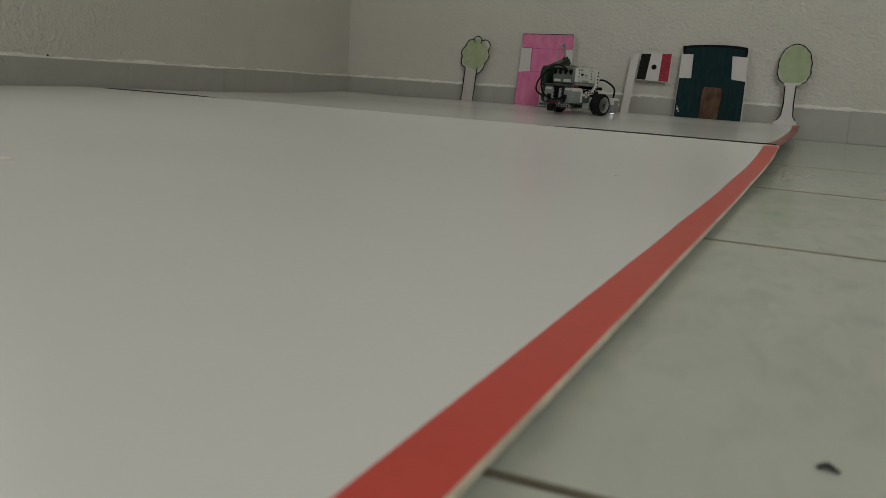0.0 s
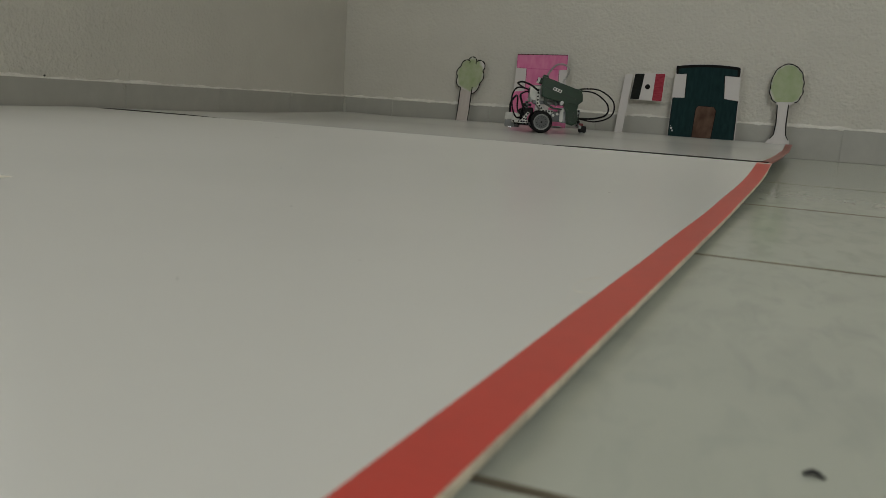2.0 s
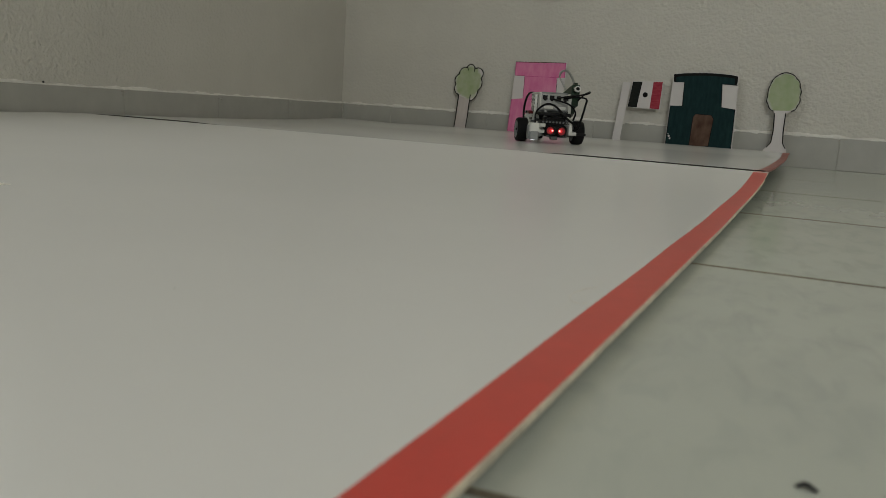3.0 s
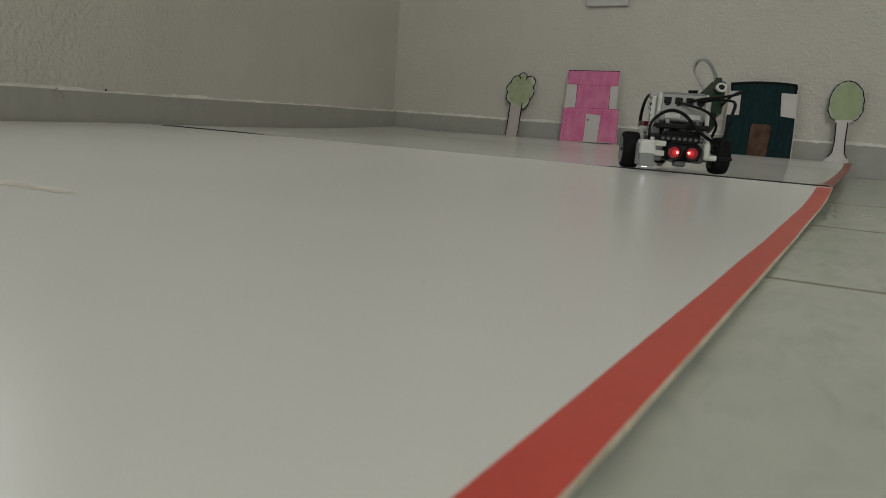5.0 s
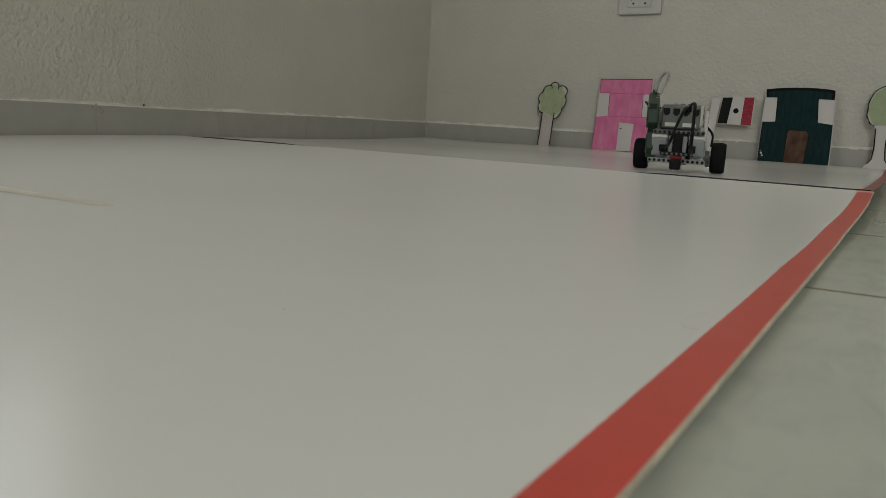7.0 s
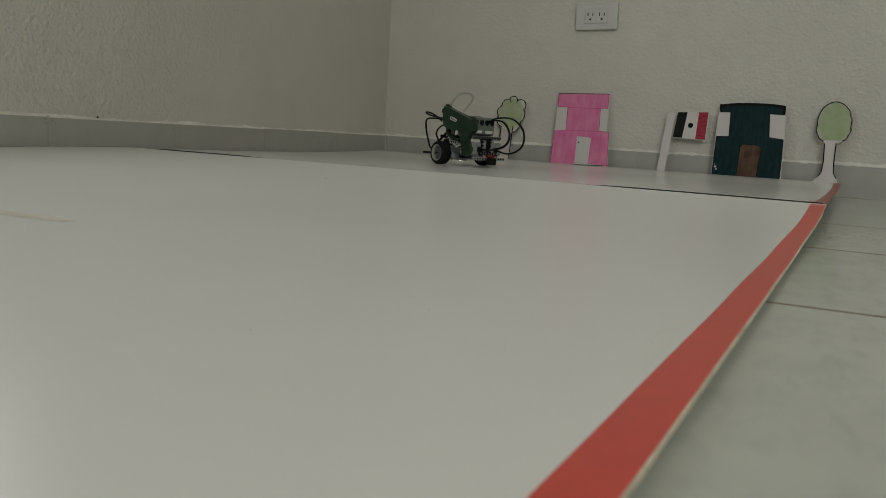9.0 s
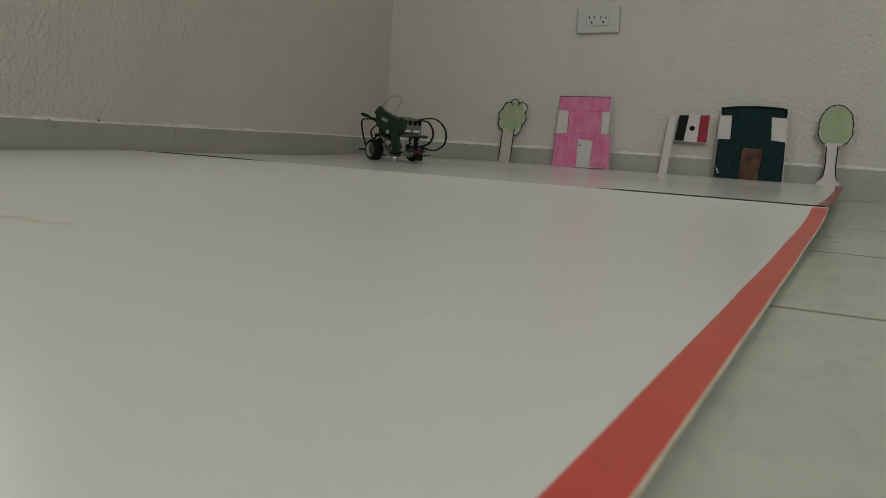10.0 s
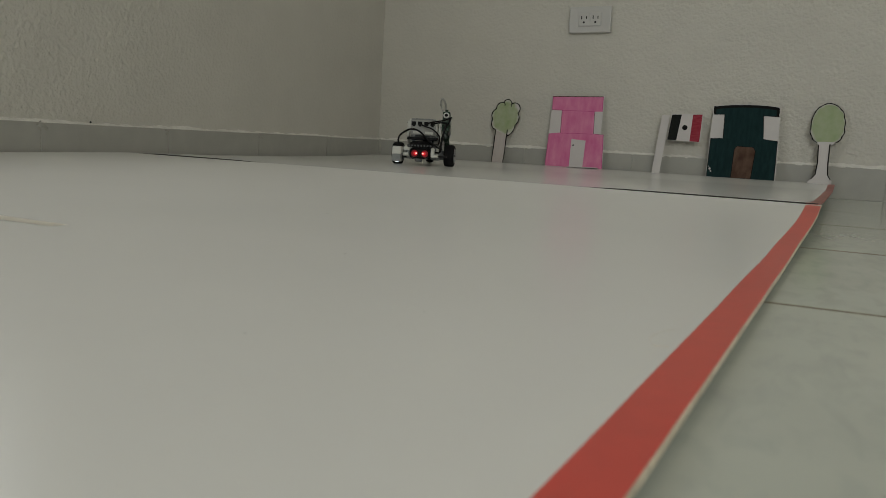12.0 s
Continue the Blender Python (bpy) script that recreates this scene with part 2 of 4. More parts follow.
def part(name, bm, mat, parent, label="", smooth=False, at=None):
    ob = new(name, finish(name, bm, mat, smooth))
    ob.parent = parent
    if at is not None:
        ob.location = at
    if label:
        tagged(ob, label)
    return ob


def box(bm, x0, x1, y0, y1, z0, z1, bevel=0.0, seg=1, turn=None, slot=0):
    """A bevelled block between the given bounds; turn: a matrix about its own centre."""
    c = Vector(((x0 + x1) / 2, (y0 + y1) / 2, (z0 + z1) / 2))
    geo = bmesh.ops.create_cube(bm, size=1.0)
    vs = geo["verts"]
    bmesh.ops.scale(bm, vec=(x1 - x0, y1 - y0, z1 - z0), verts=vs)
    if bevel:
        es = list({e for v in vs for e in v.link_edges})
        r = bmesh.ops.bevel(bm, geom=es, offset=bevel, segments=seg, profile=0.5, affect="EDGES")
        vs = list({v for f in r["faces"] for v in f.verts} | {v for v in vs if v.is_valid})
    if turn is not None:
        bmesh.ops.transform(bm, matrix=turn, verts=vs)
    bmesh.ops.translate(bm, vec=c, verts=vs)
    if slot:
        for f in {f for v in vs for f in v.link_faces}:
            f.material_index = slot
    return vs


def cyl(bm, p, q, r, seg=16, r2=None, slot=0):
    """A capped cylinder or cone from p to q."""
    p, q = Vector(p), Vector(q)
    d = q - p
    m = Matrix.Translation((p + q) / 2) @ d.to_track_quat("Z", "Y").to_matrix().to_4x4()
    g = bmesh.ops.create_cone(bm, cap_ends=True, segments=seg, radius1=r, radius2=r if r2 is None else r2, depth=d.length, matrix=m)
    if slot:
        for f in {f for v in g["verts"] for f in v.link_faces}:
            f.material_index = slot


def spline(pts, n=8):
    """Catmull-Rom through the points."""
    P = [Vector(p) for p in pts]
    P = [2 * P[0] - P[1]] + P + [2 * P[-1] - P[-2]]
    out = []
    for i in range(1, len(P) - 2):
        for k in range(n):
            t = k / n
            a, b, c, d = P[i - 1:i + 3]
            out.append(0.5 * ((2 * b) + (c - a) * t + (2 * a - 5 * b + 4 * c - d) * t * t + (3 * b - a - 3 * c + d) * t ** 3))
    out.append(P[-2])
    return out


def sweep(bm, path, r, seg=8, flat=1.0):
    """A tube along a path."""
    up, rings = Vector((0.13, 0.21, 0.97)), []
    for i, p in enumerate(path):
        d = (path[min(i + 1, len(path) - 1)] - path[max(i - 1, 0)]).normalized()
        a = d.cross(up)
        a = a.normalized() if a.length > 1e-6 else Vector((1, 0, 0))
        b = a.cross(d).normalized()
        up = b
        rings.append([bm.verts.new(p + (a * math.cos(2 * math.pi * k / seg) + b * flat * math.sin(2 * math.pi * k / seg)) * r) for k in range(seg)])
    for R, Q in zip(rings, rings[1:]):
        for k in range(seg):
            bm.faces.new((R[k], R[(k + 1) % seg], Q[(k + 1) % seg], Q[k]))
    bm.faces.new(rings[0][::-1])
    bm.faces.new(rings[-1])


def prism(bm, outline, y0, y1, slot=0):
    """A flat shape in x and z, drawn out from y0 to y1."""
    a = [bm.verts.new((x, y0, z)) for x, z in outline]
    b = [bm.verts.new((x, y1, z)) for x, z in outline]
    fs = [bm.faces.new(a), bm.faces.new(b[::-1])]
    n = len(a)
    for i in range(n):
        fs.append(bm.faces.new((a[i], b[i], b[(i + 1) % n], a[(i + 1) % n])))
    for f in fs:
        f.material_index = slot
    return fs


def ease(a):
    a = min(max(a, 0.0), 1.0)
    return a * a * (3 - 2 * a)


# ---- the room ----
ROOM_X, ROOM_Y, ROOM_Z = 3.4, -4.4, 2.45
SKIRT = 0.077
WIN_A, WIN_B, WIN_LOW, WIN_TOP = -2.30, -1.20, 0.44, 1.8


def slab(name, x0, x1, y0, y1, z0, z1, mat, label, category):
    bm = bmesh.new()
    box(bm, x0, x1, y0, y1, z0, z1)
    return thing(name, bm, mat, label, category, "structure")


slab("wall_north", -0.2, ROOM_X + 0.2, 0.008, 0.2, -0.1, ROOM_Z, M_WALL, "warm white rough-cast stucco wall above a grey skirting", "wall")
bm = bmesh.new()
box(bm, -0.2, -0.008, WIN_B, 0.008, -0.1, ROOM_Z)
box(bm, -0.2, -0.008, ROOM_Y, WIN_A, -0.1, ROOM_Z)
box(bm, -0.2, -0.008, WIN_A, WIN_B, WIN_TOP, ROOM_Z)
box(bm, -0.2, -0.008, WIN_A, WIN_B, -0.1, WIN_LOW)
thing("wall_west", bm, M_WALL_SOFT, "warm white rough-cast stucco wall in shade", "wall", "structure")
slab("wall_east", ROOM_X, ROOM_X + 0.2, ROOM_Y, 0.008, -0.1, ROOM_Z, M_WALL, "plain warm white wall", "wall")
bm = bmesh.new()
box(bm, -0.2, 1.75, ROOM_Y - 0.2, ROOM_Y, -0.1, ROOM_Z)
box(bm, 3.25, ROOM_X + 0.2, ROOM_Y - 0.2, ROOM_Y, -0.1, ROOM_Z)
box(bm, 1.75, 3.25, ROOM_Y - 0.2, ROOM_Y, 2.25, ROOM_Z)
box(bm, 1.75, 3.25, ROOM_Y - 0.2, ROOM_Y, -0.1, 0.95)
thing("wall_south", bm, M_WALL, "plain warm white wall with a window opening", "wall", "structure")
slab("ceiling", -0.2, ROOM_X + 0.2, ROOM_Y - 0.2, 0.2, ROOM_Z, ROOM_Z + 0.15, M_CEIL, "plain white ceiling", "ceiling")
slab("ground", -30, 30, -30, 30, -0.5, -0.12, M_GROUT, "bare ground outside the room", "ground")
floor = slab("floor", -0.2, ROOM_X, ROOM_Y, 0.008, -0.1, -0.0014, M_GROUT, "marbled pale green-grey ceramic tile floor with dark grout", "floor")


def height(x, y):
    """How high the warped boards lie above the floor."""
    joint = 0.0292 + 0.001 * ease(x / 1.2)
    if y > -1.0165:
        z = 0.0215 + 0.0015 * ease(x / 1.2) + 0.003 * ease((0.2 - x) / 0.2) + 0.005 * ease((0.22 - x) / 0.22) * ease((y + 0.5) / 0.48) + 0.0105 * ease((y + 0.22) / 0.19) * ease((x + 0.15) / 0.5)
        z += (joint - z) * max(0.0, (-y - 0.45) / 0.5665) ** 2.6
        return z + 0.0016 * lifted(x) * ease((-y - 0.93) / 0.08)
    right = 0.0073 + (joint - 0.0073) * max(0.0, (y + 1.75) / 0.733) ** 3.6
    left = 0.0073 + (joint - 0.0073) * ease((y + 2.3) / 1.28)
    return left + (right - left) * ease(x / 0.7)


def lifted(x):
    """Where along the joint the far board stands clear of the near one."""
    return max(ease((0.32 - x) / 0.08) * ease((x - 0.03) / 0.06), ease((x - 0.88) / 0.06))


def right_edge(y):
    return 1.1400 + 0.0555 * (y + 2.04) + (0.005 * ease((y + 1.4) / 0.38) if y < -1.0165 else 0.0)


def sheet(name, y0, y1, nx, ny, mat, rim, label):
    """A thin white board that follows height(), with its raw edges; near-black faces paint in the joint's shade."""
    bm = bmesh.new()
    top, low = [], []
    for j in range(ny + 1):
        y = y0 + (y1 - y0) * j / ny
        xs = [0.006 + (right_edge(y) - 0.0069) * i / (nx - 1) for i in range(nx)] + [right_edge(y)]
        back = 0.004 if j == ny and y1 < -1.0 else 0.0
        top.append([bm.verts.new((x, y - back * lifted(x), height(x, y))) for x in xs])
        low.append([bm.verts.new((x, y - back * lifted(x), height(x, y) - 0.0022)) for x in xs])
    for j in range(ny):
        for i in range(nx):
            f = bm.faces.new((top[j][i], top[j][i + 1], top[j + 1][i + 1], top[j + 1][i]))
            f.smooth, f.material_index = True, int(i == nx - 1)
            bm.faces.new((low[j][i], low[j + 1][i], low[j + 1][i + 1], low[j][i + 1]))
        for i in (0, nx):
            # side faces next to the joint are blackened for the shade under the curl
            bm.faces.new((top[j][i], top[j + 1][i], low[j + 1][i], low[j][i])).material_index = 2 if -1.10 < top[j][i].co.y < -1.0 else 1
    for j in (0, ny):
        for i in range(nx):
            # end faces outside the middle stretch carry the gap's shade as near-black colour
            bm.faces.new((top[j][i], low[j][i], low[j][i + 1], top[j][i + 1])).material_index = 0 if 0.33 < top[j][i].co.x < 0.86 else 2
    for e in bm.edges:
        e.smooth = len({f.smooth for f in e.link_faces}) == 1
    me = bpy.data.meshes.new(name)
    bmesh.ops.recalc_face_normals(bm, faces=bm.faces)
    bm.to_mesh(me)
    bm.free()
    for k in (mat, rim, M_SHADE_DIRT):
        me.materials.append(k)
    return tagged(new(name, me), label, "board", "boards of the driving field")


def ribbon(name, y0, y1, n, inset, width, lift, mat, parent, label):
    """A strip of tape that follows the right-hand edge of a board."""
    bm = bmesh.new()
    rows = []
    for j in range(n + 1):
        y = y0 + (y1 - y0) * j / n
        wob = 0.0004 * noise.noise(Vector((0, y * 9.0, 3.1)))
        x1 = right_edge(y) - inset + wob
        x0 = x1 - width + 0.0006 * noise.noise(Vector((5.0, y * 7.0, 0)))
        rows.append([bm.verts.new((x, y, height(x, y) + lift * k)) for x, k in ((x0, -0.3), (x0 + 0.0003, 1), ((x0 + x1) / 2, 1), (x1, 1), (x1 + 0.0002, -0.3))])
    for a, b in zip(rows, rows[1:]):
        for i in range(4):
            bm.faces.new((a[i], a[i + 1], b[i + 1], b[i]))
    return part(name, bm, mat, parent, label)


board_near = sheet("field_board", -2.95, -1.0172, 48, 90, M_BOARD, M_EDGE, "glossy white thin board, warped upward, lying on floor tiles")
board_far = sheet("field_board", -1.0155, -0.012, 48, 60, M_BOARD_FAR, M_TAPE_OLD, "glossy white thin board raised against the two skirted walls")
ribbon("red_tape", -2.95, -1.0173, 110, 0.0010, 0.0181, 0.0003, M_TAPE, board_near, "red tape along the board's edge")
ribbon("red_tape", -1.0154, -0.03, 60, 0.0009, 0.0140, 0.0003, M_TAPE_OLD, board_far, "red tape along the board's edge")
for x0, x1, y in ((0.05, 1.05, -0.9), (0.05, 1.05, -0.5), (0.05, 1.05, -0.1)):
    bm = bmesh.new()
    box(bm, x0, x1, y - 0.02, y + 0.02, 0.0, 0.0205, 0.001)
    part("batten", bm, M_EDGE, board_far, "raw wooden batten under the board")

# a faded tape mark on the near board
bm = bmesh.new()
N = 24
rows = []
for j in range(N + 1):
    x = 0.30 + 0.375 * j / N
    y = -1.752 + 0.004 * (x - 0.5) + 0.0006 * noise.noise(Vector((x * 40, 0, 0)))
    w = 0.014 * (1 - 0.45 * j / N)
    rows.append([bm.verts.new((x, yy, height(x, yy) + 0.0002)) for yy in (y - w, y + w)])
for a, b in zip(rows, rows[1:]):
    bm.faces.new((a[0], b[0], b[1], a[1]))
part("tape_mark", bm, M_STAIN, board_near, "faded yellowish tape mark", smooth=True)

# specks on the white boards
rnd = random.Random(7)
bm = bmesh.new()
for x, y, r in ((1.06, -1.42, 0.0011), (0.55, -1.2, 0.002), (0.42, -1.05, 0.002), (0.98, -1.93, 0.0004), (1.02, -1.85, 0.0004), (0.9, -1.72, 0.0007), (0.75, -1.5, 0.001)):
    a = rnd.random() * 3
    vs = [bm.verts.new((x + r * 1.6 * math.cos(k * 1.05 + a) * rnd.uniform(0.6, 1.2), y + r * math.sin(k * 1.05 + a) * rnd.uniform(0.6, 1.2), height(x, y) + 0.0003)) for k in range(6)]
    bm.faces.new(vs)
part("speck", bm, M_SHADE_DIRT, board_near, "tiny dark specks of dirt")


# ---- things on the wall ----
def card(name, label, category, x, y, z, lean, group=""):
    """An empty at the foot of a paper cut-out that leans on the wall by some degrees."""
    ob = tagged(new(name), label, category, group)
    ob.matrix_basis = pose(x, y, z, -lean, 0, 0)
    return ob


def layer(name, outline, mat, parent, depth, thick=0.0006, label=""):
    """A sheet of the cut-out; depth: how far its face lies before the card's back."""
    bm = bmesh.new()
    prism(bm, outline, -depth, -depth + thick)
    return part(name, bm, mat, parent, label)


def stroke(name, pts, w, mat, parent, depth):
    """A marker line of width w along points in x and z, as a thin raised band."""
    bm = bmesh.new()
    P = [Vector((x, z)) for x, z in pts]
    L, R = [], []
    for i, p in enumerate(P):
        d = (P[min(i + 1, len(P) - 1)] - P[max(i - 1, 0)]).normalized()
        n = Vector((-d.y, d.x)) * w / 2 * (1 + 0.25 * math.sin(i * 1.7))
        L.append(p + n)
        R.append(p - n)
    a = [(bm.verts.new((l.x, -depth, l.y)), bm.verts.new((r.x, -depth, r.y))) for l, r in zip(L, R)]
    b = [(bm.verts.new((l.x, -depth + 0.0003, l.y)), bm.verts.new((r.x, -depth + 0.0003, r.y))) for l, r in zip(L, R)]
    for i in range(len(P) - 1):
        bm.faces.new((a[i][0], a[i][1], a[i + 1][1], a[i + 1][0]))
        bm.faces.new((b[i][0], b[i + 1][0], b[i + 1][1], b[i][1]))
        bm.faces.new((a[i][0], a[i + 1][0], b[i + 1][0], b[i][0]))
        bm.faces.new((a[i][1], b[i][1], b[i + 1][1], a[i + 1][1]))
    return part(name, bm, mat, parent)


FOOT_Y = -0.034


def foot(x):
    return height(x, FOOT_Y)


def bow(a, m, c, n=9):
    """Points on the circle through three points."""
    (ax, ay), (bx, by), (cx, cy) = a, m, c
    d = 2 * (ax * (by - cy) + bx * (cy - ay) + cx * (ay - by))
    ux = ((ax * ax + ay * ay) * (by - cy) + (bx * bx + by * by) * (cy - ay) + (cx * cx + cy * cy) * (ay - by)) / d
    uy = ((ax * ax + ay * ay) * (cx - bx) + (bx * bx + by * by) * (ax - cx) + (cx * cx + cy * cy) * (bx - ax)) / d
    r, p, q, k = math.hypot(ax - ux, ay - uy), math.atan2(ay - uy, ax - ux), math.atan2(cy - uy, cx - ux), math.atan2(by - uy, bx - ux)
    turn = (q - p) % (2 * math.pi)
    if (k - p) % (2 * math.pi) > turn:
        turn -= 2 * math.pi
    return [(ux + r * math.cos(p + turn * i / n), uy + r * math.sin(p + turn * i / n)) for i in range(n + 1)]


def scalloped_tree():
    x, g = 0.393, foot(0.393)
    ob = card("paper_tree", "paper tree with scalloped pale green crown leaning on the wall", "paper tree", x, FOOT_Y, g, 8, "paper trees by the wall")
    # seven uneven lobes round the crown, from the trunk's left side to its right side
    bumps = [((-0.016, 0.092), (-0.0315, 0.104), (-0.027, 0.121)), ((-0.027, 0.121), (-0.0335, 0.137), (-0.020, 0.150)),
             ((-0.020, 0.150), (-0.012, 0.170), (0.003, 0.168)), ((0.001, 0.171), (0.011, 0.181), (0.024, 0.166)),
             ((0.024, 0.166), (0.046, 0.170), (0.045, 0.141)), ((0.045, 0.141), (0.052, 0.126), (0.040, 0.107)),
             ((0.040, 0.107), (0.037, 0.088), (0.020, 0.076))]
    arcs = [bow(a, [0.76 * q + 0.12 * (p + r) for p, q, r in zip(a, m, c)], c) for a, m, c in bumps]
    crown = [p for arc in arcs for p in arc[:-1]] + [arcs[-1][-1]]
    trunk = [(0.0185, 0.050), (0.0165, 0.0), (-0.018, 0.0), (-0.0165, 0.045)]
    layer("cut_out", crown + trunk, M_PAPER, ob, 0.0, 0.0008, "white paper")
    layer("trunk", [(-0.0155, 0.090), (0.0185, 0.080), (0.0180, 0.050), (0.0160, 0.0005), (-0.0172, 0.0005), (-0.0160, 0.045)], M_TRUNK, ob, 0.0006, label="faint brown wash")
    inner = [(0.008 + (px - 0.008) * 0.965, 0.130 + (pz - 0.130) * 0.965) for px, pz in crown]
    layer("crown", inner, M_LEAF, ob, 0.0008, 0.0004, label="pale green wash with a soft border")
    for arc in arcs:
        stroke("outline", arc, 0.0026, M_INK, ob, 0.0013)
    stroke("outline", [(-0.0150, 0.093), (-0.0160, 0.066), (-0.0165, 0.030), (-0.0180, 0.001)], 0.0026, M_INK, ob, 0.0013)
    stroke("outline", [(0.0195, 0.094), (0.0185, 0.066), (0.0180, 0.030), (0.0160, 0.001)], 0.0026, M_INK, ob, 0.0013)
    stroke("outline", [(0.003, 0.168), (0.0045, 0.164), (0.0040, 0.160)], 0.002, M_INK, ob, 0.0013)
    stroke("outline", [(0.024, 0.166), (0.0225, 0.162), (0.0235, 0.158)], 0.002, M_INK, ob, 0.0013)


def oval_tree():
    x, g = 1.219, foot(1.219)
    ob = card("paper_tree", "paper tree with smooth oval green crown beside dark house", "paper tree", x, FOOT_Y, g, 8, "paper trees by the wall")
    crown = []
    for i in range(57):
        a = radians(-58 + 300 * i / 56)
        squat = max(0.0, -math.sin(a))
        rx = 0.0368 * (1 + 0.03 * math.sin(2 * a) ** 2 + 0.10 * squat)
        bump = 0.065 * abs(math.sin(i * 0.62)) - 0.03 if (i < 22 or i > 44) else 0.010 * math.sin(i * 0.9 + 1)
        crown.append((0.002 + rx * (1 + bump) * math.cos(a), 0.141 + (0.053 - 0.006 * squat) * (1 + 0.4 * bump) * math.sin(a)))
    trunk = [(-0.014, 0.090), (-0.012, 0.05), (-0.014, 0.022), (-0.028, 0.004), (-0.030, 0.0), (0.024, 0.0), (0.024, 0.008), (0.014, 0.022), (0.012, 0.05), (0.012, 0.092)]
    layer("cut_out", crown + trunk, M_PAPER, ob, 0.0, 0.0008, "white paper")
    wash = [((px - 0.002) * 0.96 + 0.002, (pz - 0.143) * 0.96 + 0.143) for px, pz in crown]
    layer("crown", wash, M_LEAF_OVAL, ob, 0.0006, label="pale green wash")
    stroke("outline", crown, 0.0022, M_INK, ob, 0.0011)
    stroke("outline", [(-0.0135, 0.094), (-0.0115, 0.05), (-0.0135, 0.022), (-0.022, 0.010)], 0.0023, M_INK, ob, 0.0011)
    stroke("outline", [(0.0115, 0.096), (0.0115, 0.05), (0.0135, 0.022), (0.021, 0.010)], 0.0023, M_INK, ob, 0.0011)


def pink_house():
    x, g = 0.609, foot(0.609)
    ob = card("paper_house", "pink painted paper house with white windows and a white door", "paper house", x, FOOT_Y, g, 8, "paper houses by the wall")
    full = [(-0.078, 0.0), (0.080, 0.0), (0.076, 0.09), (0.066, 0.092), (0.066, 0.196), (-0.076, 0.193), (-0.076, 0.09)]
    layer("cut_out", full, M_PAPER, ob, 0.0, 0.0008, "white paper")
    pink = [(-0.0775, 0.0006), (0.0795, 0.0006), (0.0745, 0.0925), (0.047, 0.0935), (0.043, 0.153), (0.0645, 0.154), (0.0635, 0.1945), (-0.0755, 0.1915), (-0.073, 0.153), (-0.047, 0.153), (-0.045, 0.0925), (-0.0765, 0.0885)]
    layer("wall", pink, M_PINK, ob, 0.0006, label="streaky pink paint")
    stroke("outline", [(-0.0735, 0.154), (-0.046, 0.154), (-0.044, 0.093)], 0.0007, M_INK, ob, 0.0010)
    stroke("outline", [(0.044, 0.153), (0.047, 0.093), (0.0735, 0.092)], 0.0007, M_INK, ob, 0.0010)
    stroke("outline", [(-0.044, 0.091), (0.047, 0.0925)], 0.0012, M_PINKLINE, ob, 0.0010)
    stroke("outline", [(-0.046, 0.153), (0.043, 0.1535)], 0.0012, M_PINKLINE, ob, 0.0010)
    stroke("outline", [(-0.0755, 0.1895), (-0.0735, 0.1545)], 0.0014, M_PINKLINE, ob, 0.0010)
    stroke("outline", [(0.0628, 0.1935), (0.0638, 0.1545)], 0.0014, M_PINKLINE, ob, 0.0010)
    stroke("outline", [(-0.0758, 0.0885), (-0.0762, 0.045), (-0.0768, 0.001)], 0.0012, M_PINKLINE, ob, 0.0010)
    stroke("outline", [(0.074, 0.092), (0.0765, 0.045), (0.0788, 0.001)], 0.0012, M_PINKLINE, ob, 0.0010)
    layer("door", [(-0.010, -0.001), (0.027, 0.0), (0.028, 0.074), (-0.011, 0.0765)], M_PAPER, ob, 0.0016, 0.0006, "white paper door")
    bm = bmesh.new()
    cyl(bm, (-0.0045, -0.0016, 0.060), (-0.0045, -0.0024, 0.060), 0.0022, 12)
    part("knob", bm, M_INK, ob, "black dot")
    layer("roof_edge", [(-0.0755, 0.1895), (0.0635, 0.1925), (0.0635, 0.1945), (-0.0755, 0.1915)], M_BROWN, ob, 0.0010, 0.0003)
    bm = bmesh.new()
    box(bm, -0.012, 0.070, -0.018, -0.002, -0.0005, 0.0007, turn=pose(0, 0, 0, 0, -2, 3))
    part("fold", bm, M_PAPER, ob, "loose paper fold at the door's foot")


def flag_sign():
    x, g = 0.829, foot(0.829)
    ob = card("paper_flag", "black, white and red paper flag on a leaning strip", "paper flag", x, FOOT_Y, g, 7)
    layer("pole", [(-0.010, 0.0), (0.010, 0.0), (0.021, 0.151), (0.001, 0.150)], M_PAPER, ob, 0.0, 0.0008, "white paper strip")
    layer("cut_out", [(0.0195, 0.0868), (0.1025, 0.0848), (0.1030, 0.157), (0.0255, 0.154)], M_PAPER, ob, 0.0008, 0.0008, "white paper")
    layer("band", [(0.0205, 0.0875), (0.0435, 0.0875), (0.0505, 0.1535), (0.0265, 0.1525)], M_BLACKPEN, ob, 0.0012, label="black felt-pen band")
    layer("band", [(0.0765, 0.0865), (0.1005, 0.0855), (0.1015, 0.1555), (0.0785, 0.1545)], M_RED, ob, 0.0012, label="red felt-pen band")
    bm = bmesh.new()
    cyl(bm, (0.0615, -0.0009, 0.1205), (0.0615, -0.0016, 0.1205), 0.0066, 16)
    part("emblem", bm, M_INK, ob, "black dot")


